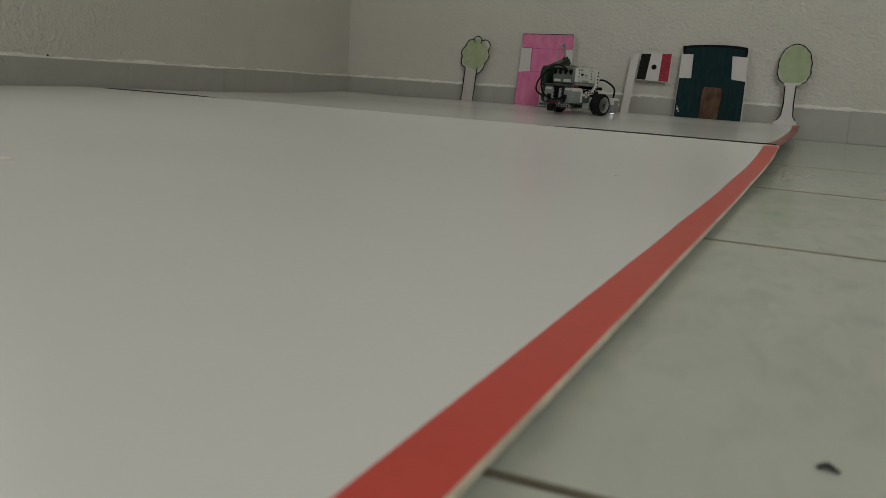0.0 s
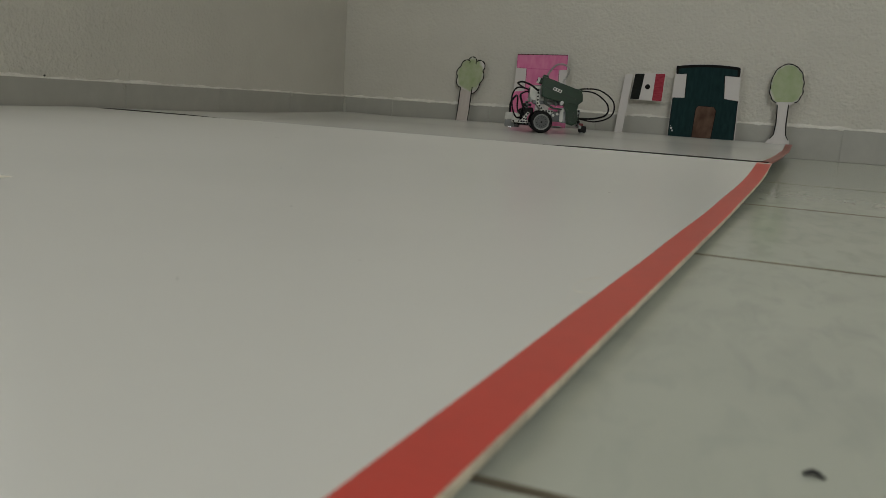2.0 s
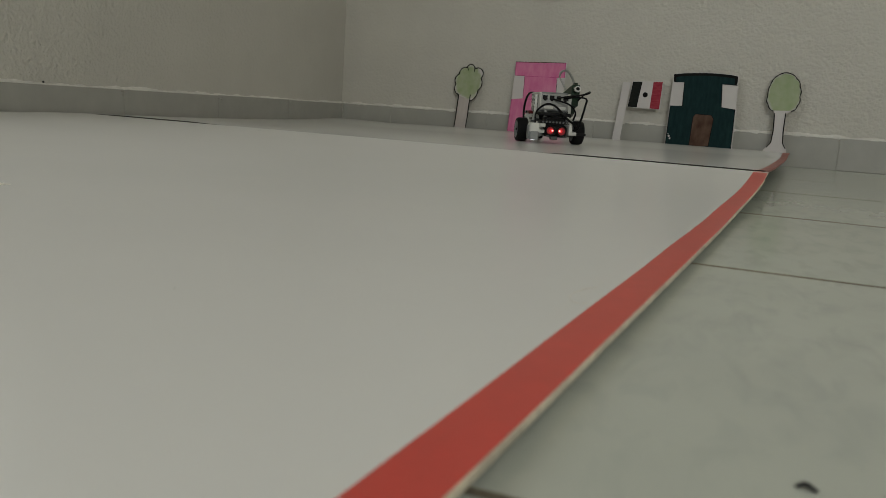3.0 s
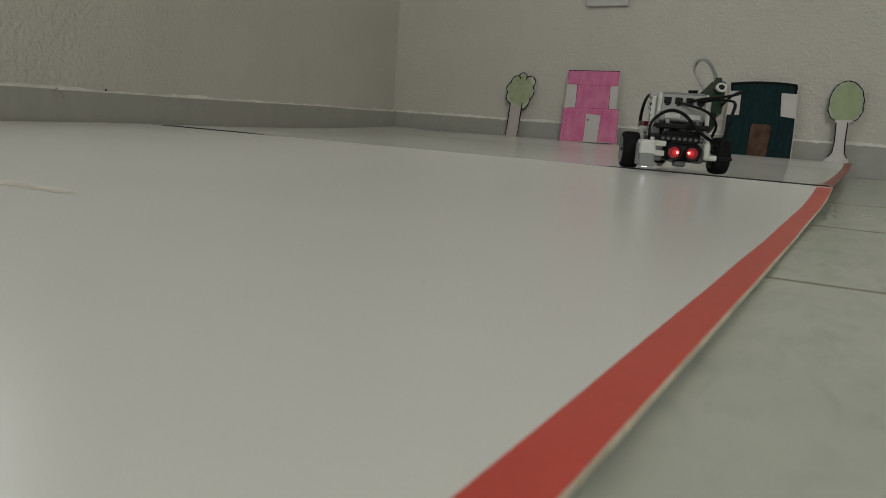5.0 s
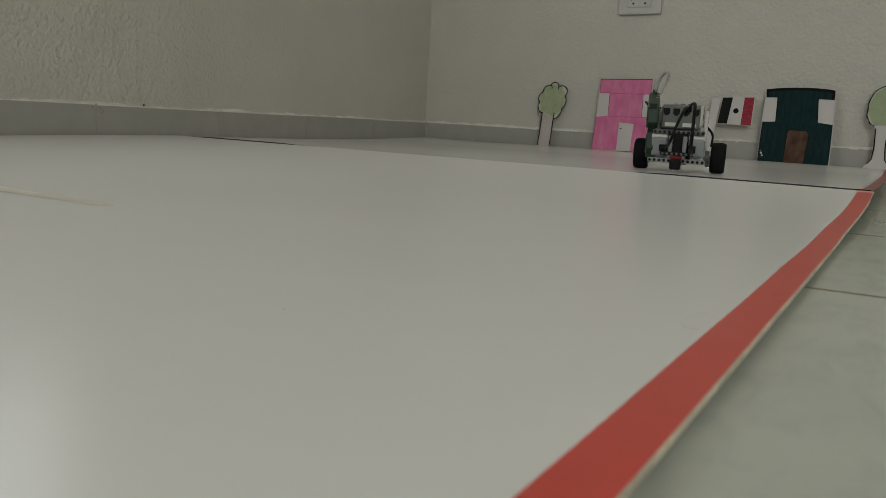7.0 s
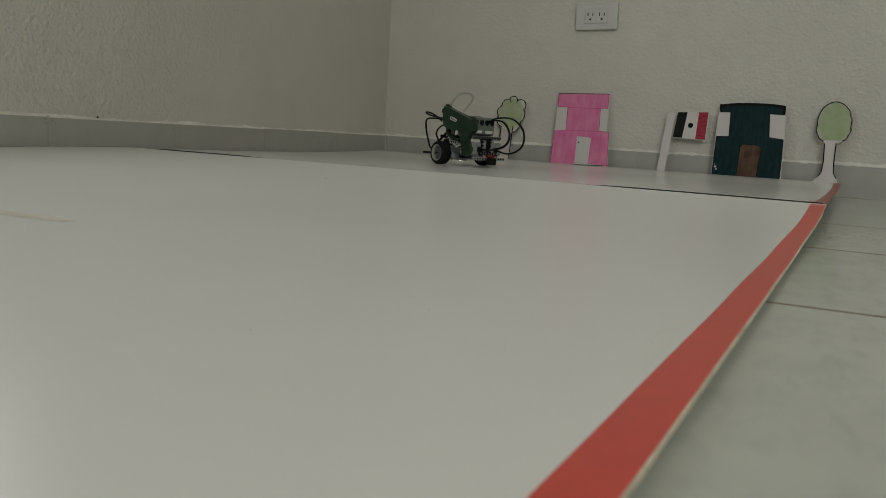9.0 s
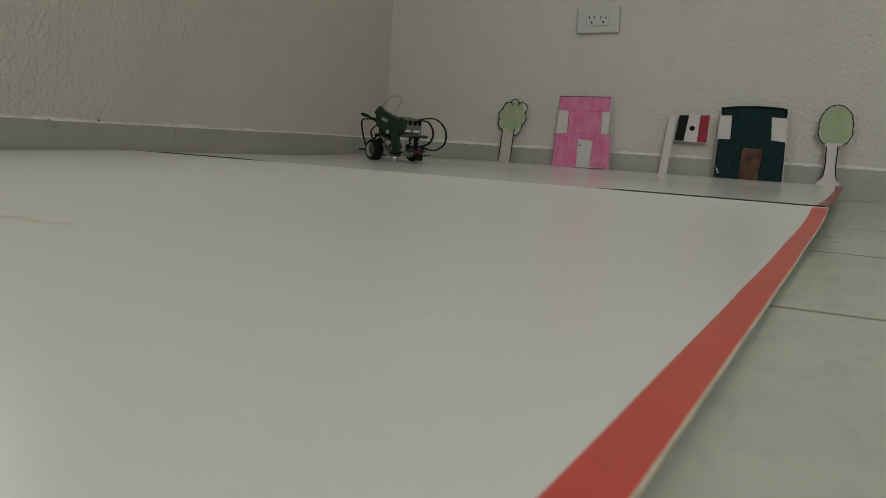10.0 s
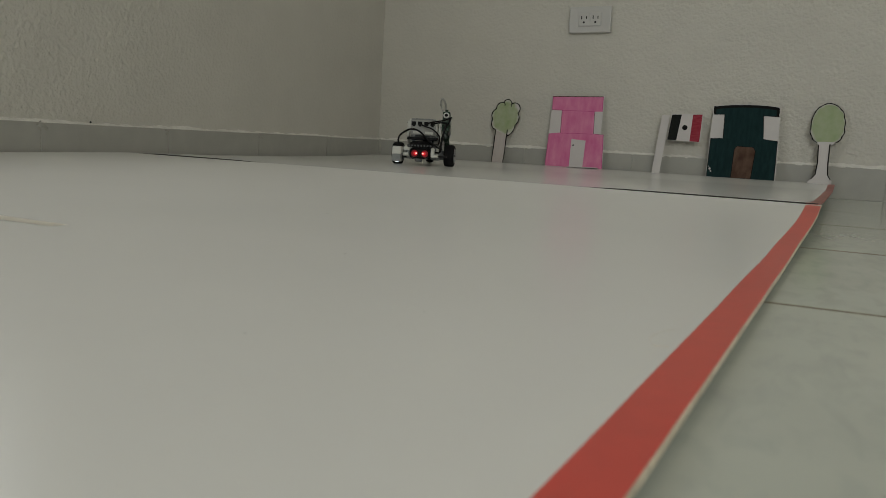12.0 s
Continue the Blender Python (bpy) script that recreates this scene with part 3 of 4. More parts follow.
def green_house():
    x, g = 1.035, foot(1.035)
    ob = card("paper_house", "dark green painted paper house with white windows and a brown door", "paper house", x, FOOT_Y, g, 8, "paper houses by the wall")
    roof = [(0.0755 - 0.1555 * i / 12, 0.1815 + 0.0058 * math.sin(math.pi * i / 12) ** 0.7 - 0.003 * i / 12) for i in range(13)]
    full = [(-0.081, -0.001), (0.083, 0.0), (0.081, 0.1), (0.0795, 0.104), (0.0775, 0.172)] + roof + [(-0.080, 0.17), (-0.081, 0.1)]
    layer("cut_out", full, M_PAPER, ob, 0.0, 0.0008, "white paper")
    paint = [(-0.0795, 0.0), (0.0805, 0.0), (0.079, 0.097), (0.045, 0.101), (0.040, 0.158), (0.0745, 0.157), (0.0755, 0.176)]
    paint += [(px * 0.985, pz - 0.0018) for px, pz in roof] + [(-0.077, 0.158), (-0.052, 0.158), (-0.050, 0.098), (-0.079, 0.097)]
    layer("wall", paint, M_DKGREEN, ob, 0.0006, label="dark green paint")
    layer("door", [(-0.021, 0.0), (0.026, 0.001), (0.0305, 0.070), (0.024, 0.079), (-0.014, 0.080), (-0.0195, 0.072)], M_BROWN, ob, 0.0016, 0.0006, "streaky brown painted door")
    stroke("outline", [(-0.021, 0.001), (-0.0195, 0.072), (-0.014, 0.080), (0.024, 0.079), (0.0305, 0.070), (0.026, 0.001)], 0.0014, M_INK, ob, 0.0020)
    stroke("outline", [(-0.077, 0.158), (-0.051, 0.1585), (-0.049, 0.098), (-0.079, 0.0965)], 0.0018, M_INK, ob, 0.0012)
    stroke("outline", [(0.0765, 0.1575), (0.040, 0.1585), (0.045, 0.1005), (0.079, 0.0965)], 0.0018, M_INK, ob, 0.0012)
    eaves = [(px * 0.985, pz - 0.0018) for px, pz in roof]
    layer("roof", eaves + [(px * 0.93, pz - 0.0085) for px, pz in roof[::-1]], M_INK, ob, 0.0012, 0.0003, "black marker roof band")
    stroke("outline", [(-0.0765, 0.178), (-0.0755, 0.168), (-0.0750, 0.159)], 0.0052, M_INK, ob, 0.0012)
    stroke("outline", [(0.0715, 0.179), (0.0725, 0.168), (0.0725, 0.158)], 0.0058, M_INK, ob, 0.0012)
    stroke("outline", [(-0.0785, 0.096), (-0.0788, 0.05), (-0.079, 0.001)], 0.0014, M_INK, ob, 0.0012)
    stroke("outline", [(0.0782, 0.096), (0.0792, 0.05), (0.080, 0.001)], 0.0014, M_INK, ob, 0.0012)
    for dx, dz, r in ((-0.073, 0.020, 0.003), (-0.070, 0.014, 0.0022), (-0.0755, 0.026, 0.0013)):
        bm = bmesh.new()
        cyl(bm, (dx, -0.0008, dz), (dx, -0.0013, dz), r, 7)
        part("paint_gap", bm, M_PAPER, ob, "bare paper spot in the paint")


scalloped_tree()
pink_house()
flag_sign()
green_house()
oval_tree()


def outlet():
    ob = tagged(new("wall_outlet"), "white plastic double outlet slightly askew on stucco wall", "outlet")
    ob.matrix_basis = pose(0.618, 0.008, 0.426, 0, -1.5, 0)
    bm = bmesh.new()
    box(bm, -0.0565, 0.0565, -0.014, 0.002, -0.0345, 0.0345, 0.003, 2)
    part("cover_plate", bm, M_OUTLET, ob, smooth=False)
    bm = bmesh.new()
    box(bm, -0.031, 0.031, -0.0158, -0.0135, -0.018, 0.018, 0.0008)
    part("insert", bm, M_OUTLET, ob)
    for sx in (-0.0155, 0.0155):
        bm = bmesh.new()
        box(bm, sx - 0.0145, sx + 0.0145, -0.0168, -0.0150, -0.0165, 0.0165, 0.0008)
        sock = part("socket", bm, M_OUTLET, ob)
        for dx, dz, w, h in ((-0.0065, 0.005, 0.0026, 0.009), (0.0065, 0.005, 0.0026, 0.0075)):
            bm = bmesh.new()
            box(bm, sx + dx - w / 2, sx + dx + w / 2, -0.0173, -0.016, dz - h / 2, dz + h / 2)
            part("slot", bm, M_SLOT, sock)
        bm = bmesh.new()
        cyl(bm, (sx, -0.016, -0.0075), (sx, -0.0173, -0.0075), 0.003, 12)
        part("slot", bm, M_SLOT, sock)


outlet()

# ---- the robot ----
S = 0.945


def rpart(name, bm, mat, parent, label="", smooth=False, at=(0, 0, 0)):
    for v in bm.verts:
        v.co *= S
    return part(name, bm, mat, parent, label, smooth, tuple(c * S for c in at))


def studded(bm, p, q, w=0.0078, t=0.0072, face="y", pitch=0.008):
    """A technic-like beam from p to q with round holes marked on its sides; holes take slot 1."""
    p, q = Vector(p), Vector(q)
    d = (q - p)
    n = max(2, round(d.length / pitch))
    rot = d.to_track_quat("X", "Z").to_matrix().to_4x4()
    mid = (p + q) / 2
    vs = box(bm, -d.length / 2 - w / 2, d.length / 2 + w / 2, -t / 2, t / 2, -w / 2, w / 2, 0.0022, 2)
    bmesh.ops.transform(bm, matrix=Matrix.Translation(mid) @ rot, verts=vs)
    axis = rot.to_3x3() @ (Vector((0, 1, 0)) if face == "y" else Vector((0, 0, 1)))
    for i in range(n + 1):
        c = p + d * i / n
        cyl(bm, c - axis * (t / 2 + 0.0002), c + axis * (t / 2 + 0.0002), 0.0025, 10, slot=1)


def wheel(parent, side):
    """Tyre and spoked rim about the axle; side: +1 left, -1 right."""
    r, w = 0.028, 0.013
    bm = bmesh.new()
    prof = [(0.0195, -w), (0.0235, -w), (0.0262, -w * 0.92), (0.0276, -w * 0.7), (r, -w * 0.3), (r, w * 0.3), (0.0276, w * 0.7), (0.0262, w * 0.92), (0.0235, w), (0.0195, w)]
    n = 40
    rings = []
    for k in range(n):
        a = 2 * math.pi * k / n
        rings.append([bm.verts.new((rr * math.cos(a), yy, rr * math.sin(a))) for rr, yy in prof])
    for k in range(n):
        A, B = rings[k], rings[(k + 1) % n]
        for i in range(len(prof)):
            j = (i + 1) % len(prof)
            bm.faces.new((A[i], A[j], B[j], B[i]))
    tyre = rpart("wheel", bm, P_RUBBER, parent, "black rubber tyre on a grey rim", True, (0, side * 0.068, 0.028))
    bm = bmesh.new()
    prof = [(0.0206, 0.0), (0.0206, w * 0.98), (0.0192, w * 1.02), (0.0166, w * 0.70), (0.0166, -w * 0.70), (0.0192, -w * 1.02), (0.0206, -w * 0.98)]
    rings = []
    for k in range(n):
        a = 2 * math.pi * k / n
        rings.append([bm.verts.new((rr * math.cos(a), yy, rr * math.sin(a))) for rr, yy in prof])
    for k in range(n):
        A, B = rings[k], rings[(k + 1) % n]
        for i in range(7):
            bm.faces.new((A[i], A[(i + 1) % 7], B[(i + 1) % 7], B[i]))
    rpart("rim", bm, P_RIM, tyre, "light grey plastic rim", True)
    bm = bmesh.new()
    for k in range(6):
        vs = box(bm, -0.0021, 0.0021, -0.003 + side * 0.005, 0.003 + side * 0.005, 0.004, 0.0172, 0.0006)
        bmesh.ops.rotate(bm, cent=(0, 0, 0), matrix=Matrix.Rotation(radians(60 * k), 3, "Y"), verts=vs)
    cyl(bm, (0, -0.006, 0), (0, side * 0.011, 0), 0.0055, 14)
    cyl(bm, (0, -side * 0.004, 0), (0, side * 0.0058, 0), 0.0168, 24)
    for k in range(6):
        a = radians(60 * k + 30)
        cyl(bm, (0.0112 * math.cos(a), side * 0.0050, 0.0112 * math.sin(a)), (0.0112 * math.cos(a), side * 0.0062, 0.0112 * math.sin(a)), 0.0034, 10, slot=1)
    rpart("spokes", bm, (P_DGREY, P_BLACK), tyre, "dark grey spoked hub")
    bm = bmesh.new()
    cyl(bm, (0, side * 0.010, 0), (0, side * 0.0135, 0), 0.0024, 8)
    rpart("axle_end", bm, P_BLACK, tyre)
    return tyre


def build_robot():
    ob = tagged(new("toy_robot"), "white and grey wheeled toy robot carrying a green toy pistol", "robot")
    # controller, set back over the motors
    B = -0.025
    bm = bmesh.new()
    box(bm, -0.043, 0.050, -0.0335, 0.0335, 0.080, 0.1165, 0.0035, 2)
    ctrl = rpart("controller", bm, P_WHITE, ob, "white programmable brick", at=(B, 0, 0))
    for sgn in (-1, 1):
        bm = bmesh.new()
        prism(bm, [(-0.036, 0.1150), (-0.033, 0.1175), (0.055, 0.1175), (0.058, 0.1150), (0.058, 0.0900), (0.049, 0.0805), (-0.028, 0.0805), (-0.036, 0.0900)], sgn * 0.0362, sgn * 0.0325)
        bmesh.ops.bevel(bm, geom=[e for e in bm.edges if abs(e.verts[0].co.y - e.verts[1].co.y) < 1e-6], offset=0.0008, segments=1, affect="EDGES")
        rpart("side_panel", bm, P_WHITE, ctrl, "white side panel with cut corners")
    for x0, x1, sgn in ((0.0495, 0.059, 1), (-0.052, -0.0425, -1)):
        bm = bmesh.new()
        box(bm, x0, x1, -0.0322, 0.0322, 0.076, 0.1155, 0.002)
        end = rpart("port_end", bm, P_PORT if sgn > 0 else P_BACK, ctrl, "grey end with four cable sockets")
        for k in range(4):
            y = -0.0245 + 0.0163 * k
            bm = bmesh.new()
            xe = x1 if sgn > 0 else x0
            box(bm, xe - 0.0012, xe + 0.0012, y - 0.0055, y + 0.0055, 0.101, 0.111, 0.0006)
            box(bm, xe - 0.0012, xe + 0.0012, y - 0.003, y + 0.003, 0.0985, 0.102)
            rpart("socket", bm, P_BLACK, ctrl)
        bm = bmesh.new()
        xe = x1 if sgn > 0 else x0
        box(bm, xe - 0.001, xe + 0.0015, -0.026, -0.004, 0.080, 0.0865)
        box(bm, xe - 0.001, xe + 0.0015, 0.006, 0.026, 0.080, 0.0865)
        rpart("white_tab", bm, P_WHITE, ctrl)
    bm = bmesh.new()
    box(bm, -0.040, 0.048, -0.0335, 0.0335, 0.072, 0.081, 0.002)
    rpart("battery_base", bm, P_GREY, ctrl)
    bm = bmesh.new()
    box(bm, -0.046, 0.053, -0.032, 0.032, 0.1155, 0.1185, 0.001)
    rpart("top_panel", bm, P_GREY, ctrl, "grey top with a small screen")
    bm = bmesh.new()
    box(bm, 0.005, 0.045, -0.023, 0.023, 0.1180, 0.1192, 0.0005)
    rpart("screen", bm, P_DGREY, ctrl)
    for x, y in ((-0.018, 0.0), (-0.018, 0.012), (-0.018, -0.012), (-0.008, 0.0), (-0.028, 0.0)):
        bm = bmesh.new()
        box(bm, x - 0.0042, x + 0.0042, y - 0.0042, y + 0.0042, 0.118, 0.1205, 0.001)
        rpart("button", bm, P_DGREY, ctrl)
    for sgn in (-1, 1):
        bm = bmesh.new()
        yy = sgn * 0.036
        for x, z in ((-0.033, 0.1115), (-0.0265, 0.1115), (-0.020, 0.1115), (0.012, 0.1115), (0.020, 0.1115), (0.020, 0.104), (0.020, 0.097), (-0.033, 0.103), (-0.033, 0.095), (0.020, 0.090)):
            cyl(bm, (x, yy - 0.0004, z), (x, yy + 0.0004, z), 0.0019, 10)
        box(bm, -0.025, -0.014, yy - 0.0005, yy + 0.0005, 0.0975, 0.103)
        box(bm, -0.009, 0.003, yy - 0.0005, yy + 0.0005, 0.0975, 0.0995)
        rpart("side_holes", bm, P_BLACK, ctrl)
        bm = bmesh.new()
        for x0, x1 in ((-0.024, -0.016), (-0.008, 0.002)):
            box(bm, x0, x1, yy - 0.0005, yy + 0.0005, 0.0928, 0.0942)
        box(bm, -0.018, 0.008, yy - 0.0006, yy + 0.0006, 0.0815, 0.086)
        rpart("side_mark", bm, P_GREY, ctrl)
    # motors
    for sgn in (-1, 1):
        bm = bmesh.new()
        box(bm, -0.088, -0.048, sgn * 0.031 - 0.0145, sgn * 0.031 + 0.0145, 0.057, 0.066, 0.003, 2)
        box(bm, -0.056, -0.046, sgn * 0.031 - 0.0146, sgn * 0.031 + 0.0146, 0.030, 0.064, 0.003, 2)
        mot = rpart("motor", bm, P_WHITE, ob, "white and grey drive motor")
        bm = bmesh.new()
        box(bm, -0.092, -0.050, sgn * 0.031 - 0.0138, sgn * 0.031 + 0.0138, 0.028, 0.060, 0.004, 2)
        rpart("housing", bm, P_GREY, mot)
        bm = bmesh.new()
        box(bm, -0.014, 0.016, sgn * 0.031 - 0.012, sgn * 0.031 + 0.012, 0.014, 0.046, 0.005, 2)
        rpart("drive_block", bm, P_LGREY if sgn < 0 else P_GREY, mot)
        bm = bmesh.new()
        box(bm, -0.050, -0.008, sgn * 0.031 - 0.011, sgn * 0.031 + 0.011, 0.030, 0.056, 0.004, 2)
        rpart("gear_housing", bm, P_DGREY, mot)
        for x, z in ((-0.040, 0.050), (-0.030, 0.046), (-0.022, 0.051)):
            bm = bmesh.new()
            cyl(bm, (x, sgn * 0.041, z), (x, sgn * 0.0455, z), 0.0034, 10)
            rpart("pin", bm, P_WHITE, mot)
        bm = bmesh.new()
        cyl(bm, (0, sgn * 0.018, 0.028), (0, sgn * 0.052, 0.028), 0.0115, 20)
        rpart("hub", bm, P_DGREY, mot)
        bm = bmesh.new()
        box(bm, -0.097, -0.0925, sgn * 0.024 - 0.0065, sgn * 0.024 + 0.0065, 0.036, 0.048, 0.001)
        rpart("cable_socket", bm, P_BLACK, mot)
        bm = bmesh.new()
        box(bm, -0.082, -0.060, sgn * 0.031 - 0.010, sgn * 0.031 + 0.010, 0.066, 0.0735, 0.001)
        rpart("spacer", bm, P_DRED, ob, "dark red spacer block")
        # upright angled beam beside the controller
        bm = bmesh.new()
        studded(bm, (0.012, sgn * 0.041, 0.108), (0.012, sgn * 0.041, 0.074))
        studded(bm, (0.012, sgn * 0.041, 0.074), (-0.004, sgn * 0.041, 0.056))
        studded(bm, (-0.004, sgn * 0.041, 0.056), (-0.026, sgn * 0.041, 0.055))
        rpart("angle_beam", bm, (P_WHITE, P_BLACK), ob, "white angled beam with holes")
        bm = bmesh.new()
        studded(bm, (0.034, sgn * 0.041, 0.046), (0.048, sgn * 0.041, 0.026))
        studded(bm, (0.036, sgn * 0.041, 0.026), (0.056, sgn * 0.041, 0.026))
        rpart("brace", bm, (P_WHITE, P_BLACK), ob)
        bm = bmesh.new()
        studded(bm, (0.038, sgn * 0.022, 0.074), (0.038, sgn * 0.022, 0.030))
        rpart("upright", bm, (P_GREY if sgn < 0 else P_DGREY, P_BLACK), ob)
        bm = bmesh.new()
        studded(bm, (0.0, sgn * 0.0165, 0.020), (0.064, sgn * 0.0165, 0.020))
        rpart("side_beam", bm, (P_DGREY, P_BLACK), ob)
    # dark frame between the motors and behind the distance sensor
    bm = bmesh.new()
    box(bm, 0.020, 0.050, -0.026, 0.026, 0.046, 0.062, 0.003, 1)
    box(bm, 0.040, 0.058, -0.022, 0.022, 0.040, 0.058, 0.004, 1)
    rpart("inner_frame", bm, P_BLACK, ob)
    bm = bmesh.new()
    for x in (0.030, 0.044):
        studded(bm, (x, -0.034, 0.068), (x, 0.034, 0.068), face="z")
    rpart("cross_beam", bm, (P_BLACK, P_DGREY), ob)
    bm = bmesh.new()
    studded(bm, (0.056, -0.030, 0.050), (0.056, 0.026, 0.050))
    rpart("front_beam", bm, (P_BLACK, P_DGREY), ob, "black beam over the distance sensor")
    # rear
    bm = bmesh.new()
    studded(bm, (-0.100, -0.044, 0.021), (-0.100, 0.044, 0.021))
    rpart("rear_beam", bm, (P_GREY, P_BLACK), ob)
    bm = bmesh.new()
    studded(bm, (-0.096, -0.012, 0.024), (-0.096, -0.012, 0.060))
    studded(bm, (-0.096, 0.012, 0.024), (-0.096, 0.012, 0.060))
    rpart("rear_upright", bm, (P_GREY, P_BLACK), ob)
    bm = bmesh.new()
    box(bm, -0.092, -0.070, -0.017, 0.017, 0.028, 0.070, 0.002)
    rpart("rear_core", bm, P_BLACK, ob)
    bm = bmesh.new()
    studded(bm, (-0.097, -0.024, 0.033), (-0.097, 0.024, 0.033))
    rpart("rear_cross_beam", bm, (P_BLACK, P_DGREY), ob)
    bm = bmesh.new()
    studded(bm, (-0.088, -0.040, 0.070), (-0.088, 0.040, 0.070))
    rpart("rear_cross_beam", bm, (P_DGREY, P_BLACK), ob)
    bm = bmesh.new()
    box(bm, -0.121, -0.101, -0.0095, 0.0095, 0.006, 0.024, 0.004, 2)
    caster = rpart("caster", bm, P_BLACK, ob, "black ball caster")
    bm = bmesh.new()
    bmesh.ops.create_uvsphere(bm, u_segments=16, v_segments=10, radius=0.0078, matrix=Matrix.Translation((-0.111, 0, 0.0078)))
    rpart("ball", bm, P_STEEL, caster, "steel ball", True)
    bm = bmesh.new()
    box(bm, -0.112, -0.099, -0.010, 0.010, 0.024, 0.030, 0.001)
    rpart("red_pin", bm, P_DRED, ob, "dark red connector")
    # distance sensor
    bm = bmesh.new()
    box(bm, 0.0460, 0.0640, -0.028, 0.028, 0.0165, 0.0445, 0.009, 4)
    sens = rpart("distance_sensor", bm, P_BLACK, ob, "black distance sensor with two red glowing eyes", True)
    for sgn in (-1, 1):
        bm = bmesh.new()
        prof = ((0.0600, 0.0118), (0.0700, 0.0118), (0.0710, 0.0110), (0.0708, 0.0094), (0.0660, 0.0086), (0.0600, 0.0086))
        rings = [[bm.verts.new((px, sgn * 0.0132 + pr * math.cos(math.pi * k / 12), 0.0305 + pr * math.sin(math.pi * k / 12))) for px, pr in prof] for k in range(24)]
        for k in range(24):
            for i in range(6):
                bm.faces.new((rings[k][i], rings[k][(i + 1) % 6], rings[(k + 1) % 24][(i + 1) % 6], rings[(k + 1) % 24][i]))
        rpart("eye_ring", bm, P_BLACK, sens)
        bm = bmesh.new()
        cyl(bm, (0.0655, sgn * 0.0132, 0.0305), (0.0678, sgn * 0.0132, 0.0305), 0.0084, 24)
        rpart("eye", bm, P_EYE, sens, "red glowing lens")
        bm = bmesh.new()
        cyl(bm, (0.0670, sgn * 0.0112, 0.0305), (0.0681, sgn * 0.0112, 0.0305), 0.0045, 18)
        rpart("eye_glow", bm, P_EYEMID, sens)
        bm = bmesh.new()
        cyl(bm, (0.0675, sgn * 0.0085, 0.0308), (0.0684, sgn * 0.0085, 0.0308), 0.0022, 12)
        rpart("eye_core", bm, P_EYEHOT, sens, "bright core of the lens")
    bm = bmesh.new()
    box(bm, 0.052, 0.066, -0.012, 0.006, 0.010, 0.018, 0.002)
    rpart("lower_block", bm, P_DGREY, ob)
    bm = bmesh.new()
    box(bm, 0.054, 0.074, 0.029, 0.037, 0.022, 0.046, 0.002)
    rpart("bracket", bm, P_WHITE, ob, "white bracket")
    bm = bmesh.new()
    cyl(bm, (0.070, 0.036, 0.026), (0.070, 0.047, 0.026), 0.0042, 12)
    rpart("bushing", bm, P_WHITE, ob)
    bm = bmesh.new()
    cyl(bm, (0.070, 0.046, 0.026), (0.070, 0.070, 0.026), 0.0024, 8)
    rpart("cross_axle", bm, P_BLACK, ob)
    # floor sensor on the other side
    bm = bmesh.new()
    box(bm, 0.061, 0.090, -0.0665, -0.0440, 0.028, 0.0465, 0.003, 2)
    box(bm, 0.083, 0.0908, -0.0668, -0.0437, 0.026, 0.036, 0.002, 2)
    col = rpart("floor_sensor", bm, P_WHITE, ob, "white and grey downward light sensor")
    bm = bmesh.new()
    box(bm, 0.0615, 0.0906, -0.0660, -0.0446, 0.008, 0.031, 0.003, 2)
    box(bm, 0.064, 0.083, -0.0684, -0.0655, 0.010, 0.041, 0.0008)
    rpart("sensor_body", bm, P_GREY, col)
    bm = bmesh.new()
    cyl(bm, (0.076, -0.0555, 0.0068), (0.076, -0.0555, 0.0086), 0.004, 12)
    rpart("sensor_light", bm, P_SENSE, col, "white glowing sensor window")
    bm = bmesh.new()
    box(bm, 0.050, 0.072, -0.042, -0.028, 0.024, 0.032, 0.001)
    box(bm, 0.050, 0.070, -0.042, -0.026, 0.038, 0.046, 0.001)
    rpart("sensor_mount", bm, P_WHITE, ob)
    # cables
    runs = (
        ((-0.076, -0.014, 0.106), (-0.100, -0.016, 0.117), (-0.150, -0.024, 0.117), (-0.188, -0.026, 0.090), (-0.186, -0.026, 0.054), (-0.145, -0.024, 0.036), (-0.094, -0.024, 0.042)),
        ((-0.076, -0.006, 0.106), (-0.098, -0.010, 0.112), (-0.138, -0.008, 0.108), (-0.170, 0.000, 0.082), (-0.168, 0.008, 0.056), (-0.135, 0.016, 0.044), (-0.094, 0.024, 0.042)),
        ((0.033, 0.008, 0.106), (0.048, 0.026, 0.111), (0.060, 0.054, 0.116), (0.065, 0.070, 0.121), (0.054, 0.074, 0.124), (0.034, 0.068, 0.118), (0.012, 0.060, 0.104)),
        ((0.033, 0.024, 0.106), (0.050, 0.042, 0.110), (0.068, 0.064, 0.108), (0.078, 0.060, 0.088), (0.074, 0.054, 0.056), (0.064, 0.050, 0.036), (0.050, 0.030, 0.036)),
        ((0.078, -0.053, 0.046), (0.078, -0.052, 0.072), (0.066, -0.028, 0.090), (0.062, -0.004, 0.086), (0.062, 0.022, 0.062), (0.058, 0.044, 0.048), (0.046, 0.052, 0.044)),
        ((0.033, -0.008, 0.104), (0.046, 0.006, 0.100), (0.056, 0.030, 0.092), (0.052, 0.046, 0.075), (0.044, 0.044, 0.056)),
    )
    for r in runs:
        bm = bmesh.new()
        sweep(bm, spline(r, 8), 0.0028, 8, 0.7)
        rpart("cable", bm, P_BLACK, ob, "black cable", True)
    # toy pistol on the left side
    y0, y1 = 0.052, 0.072
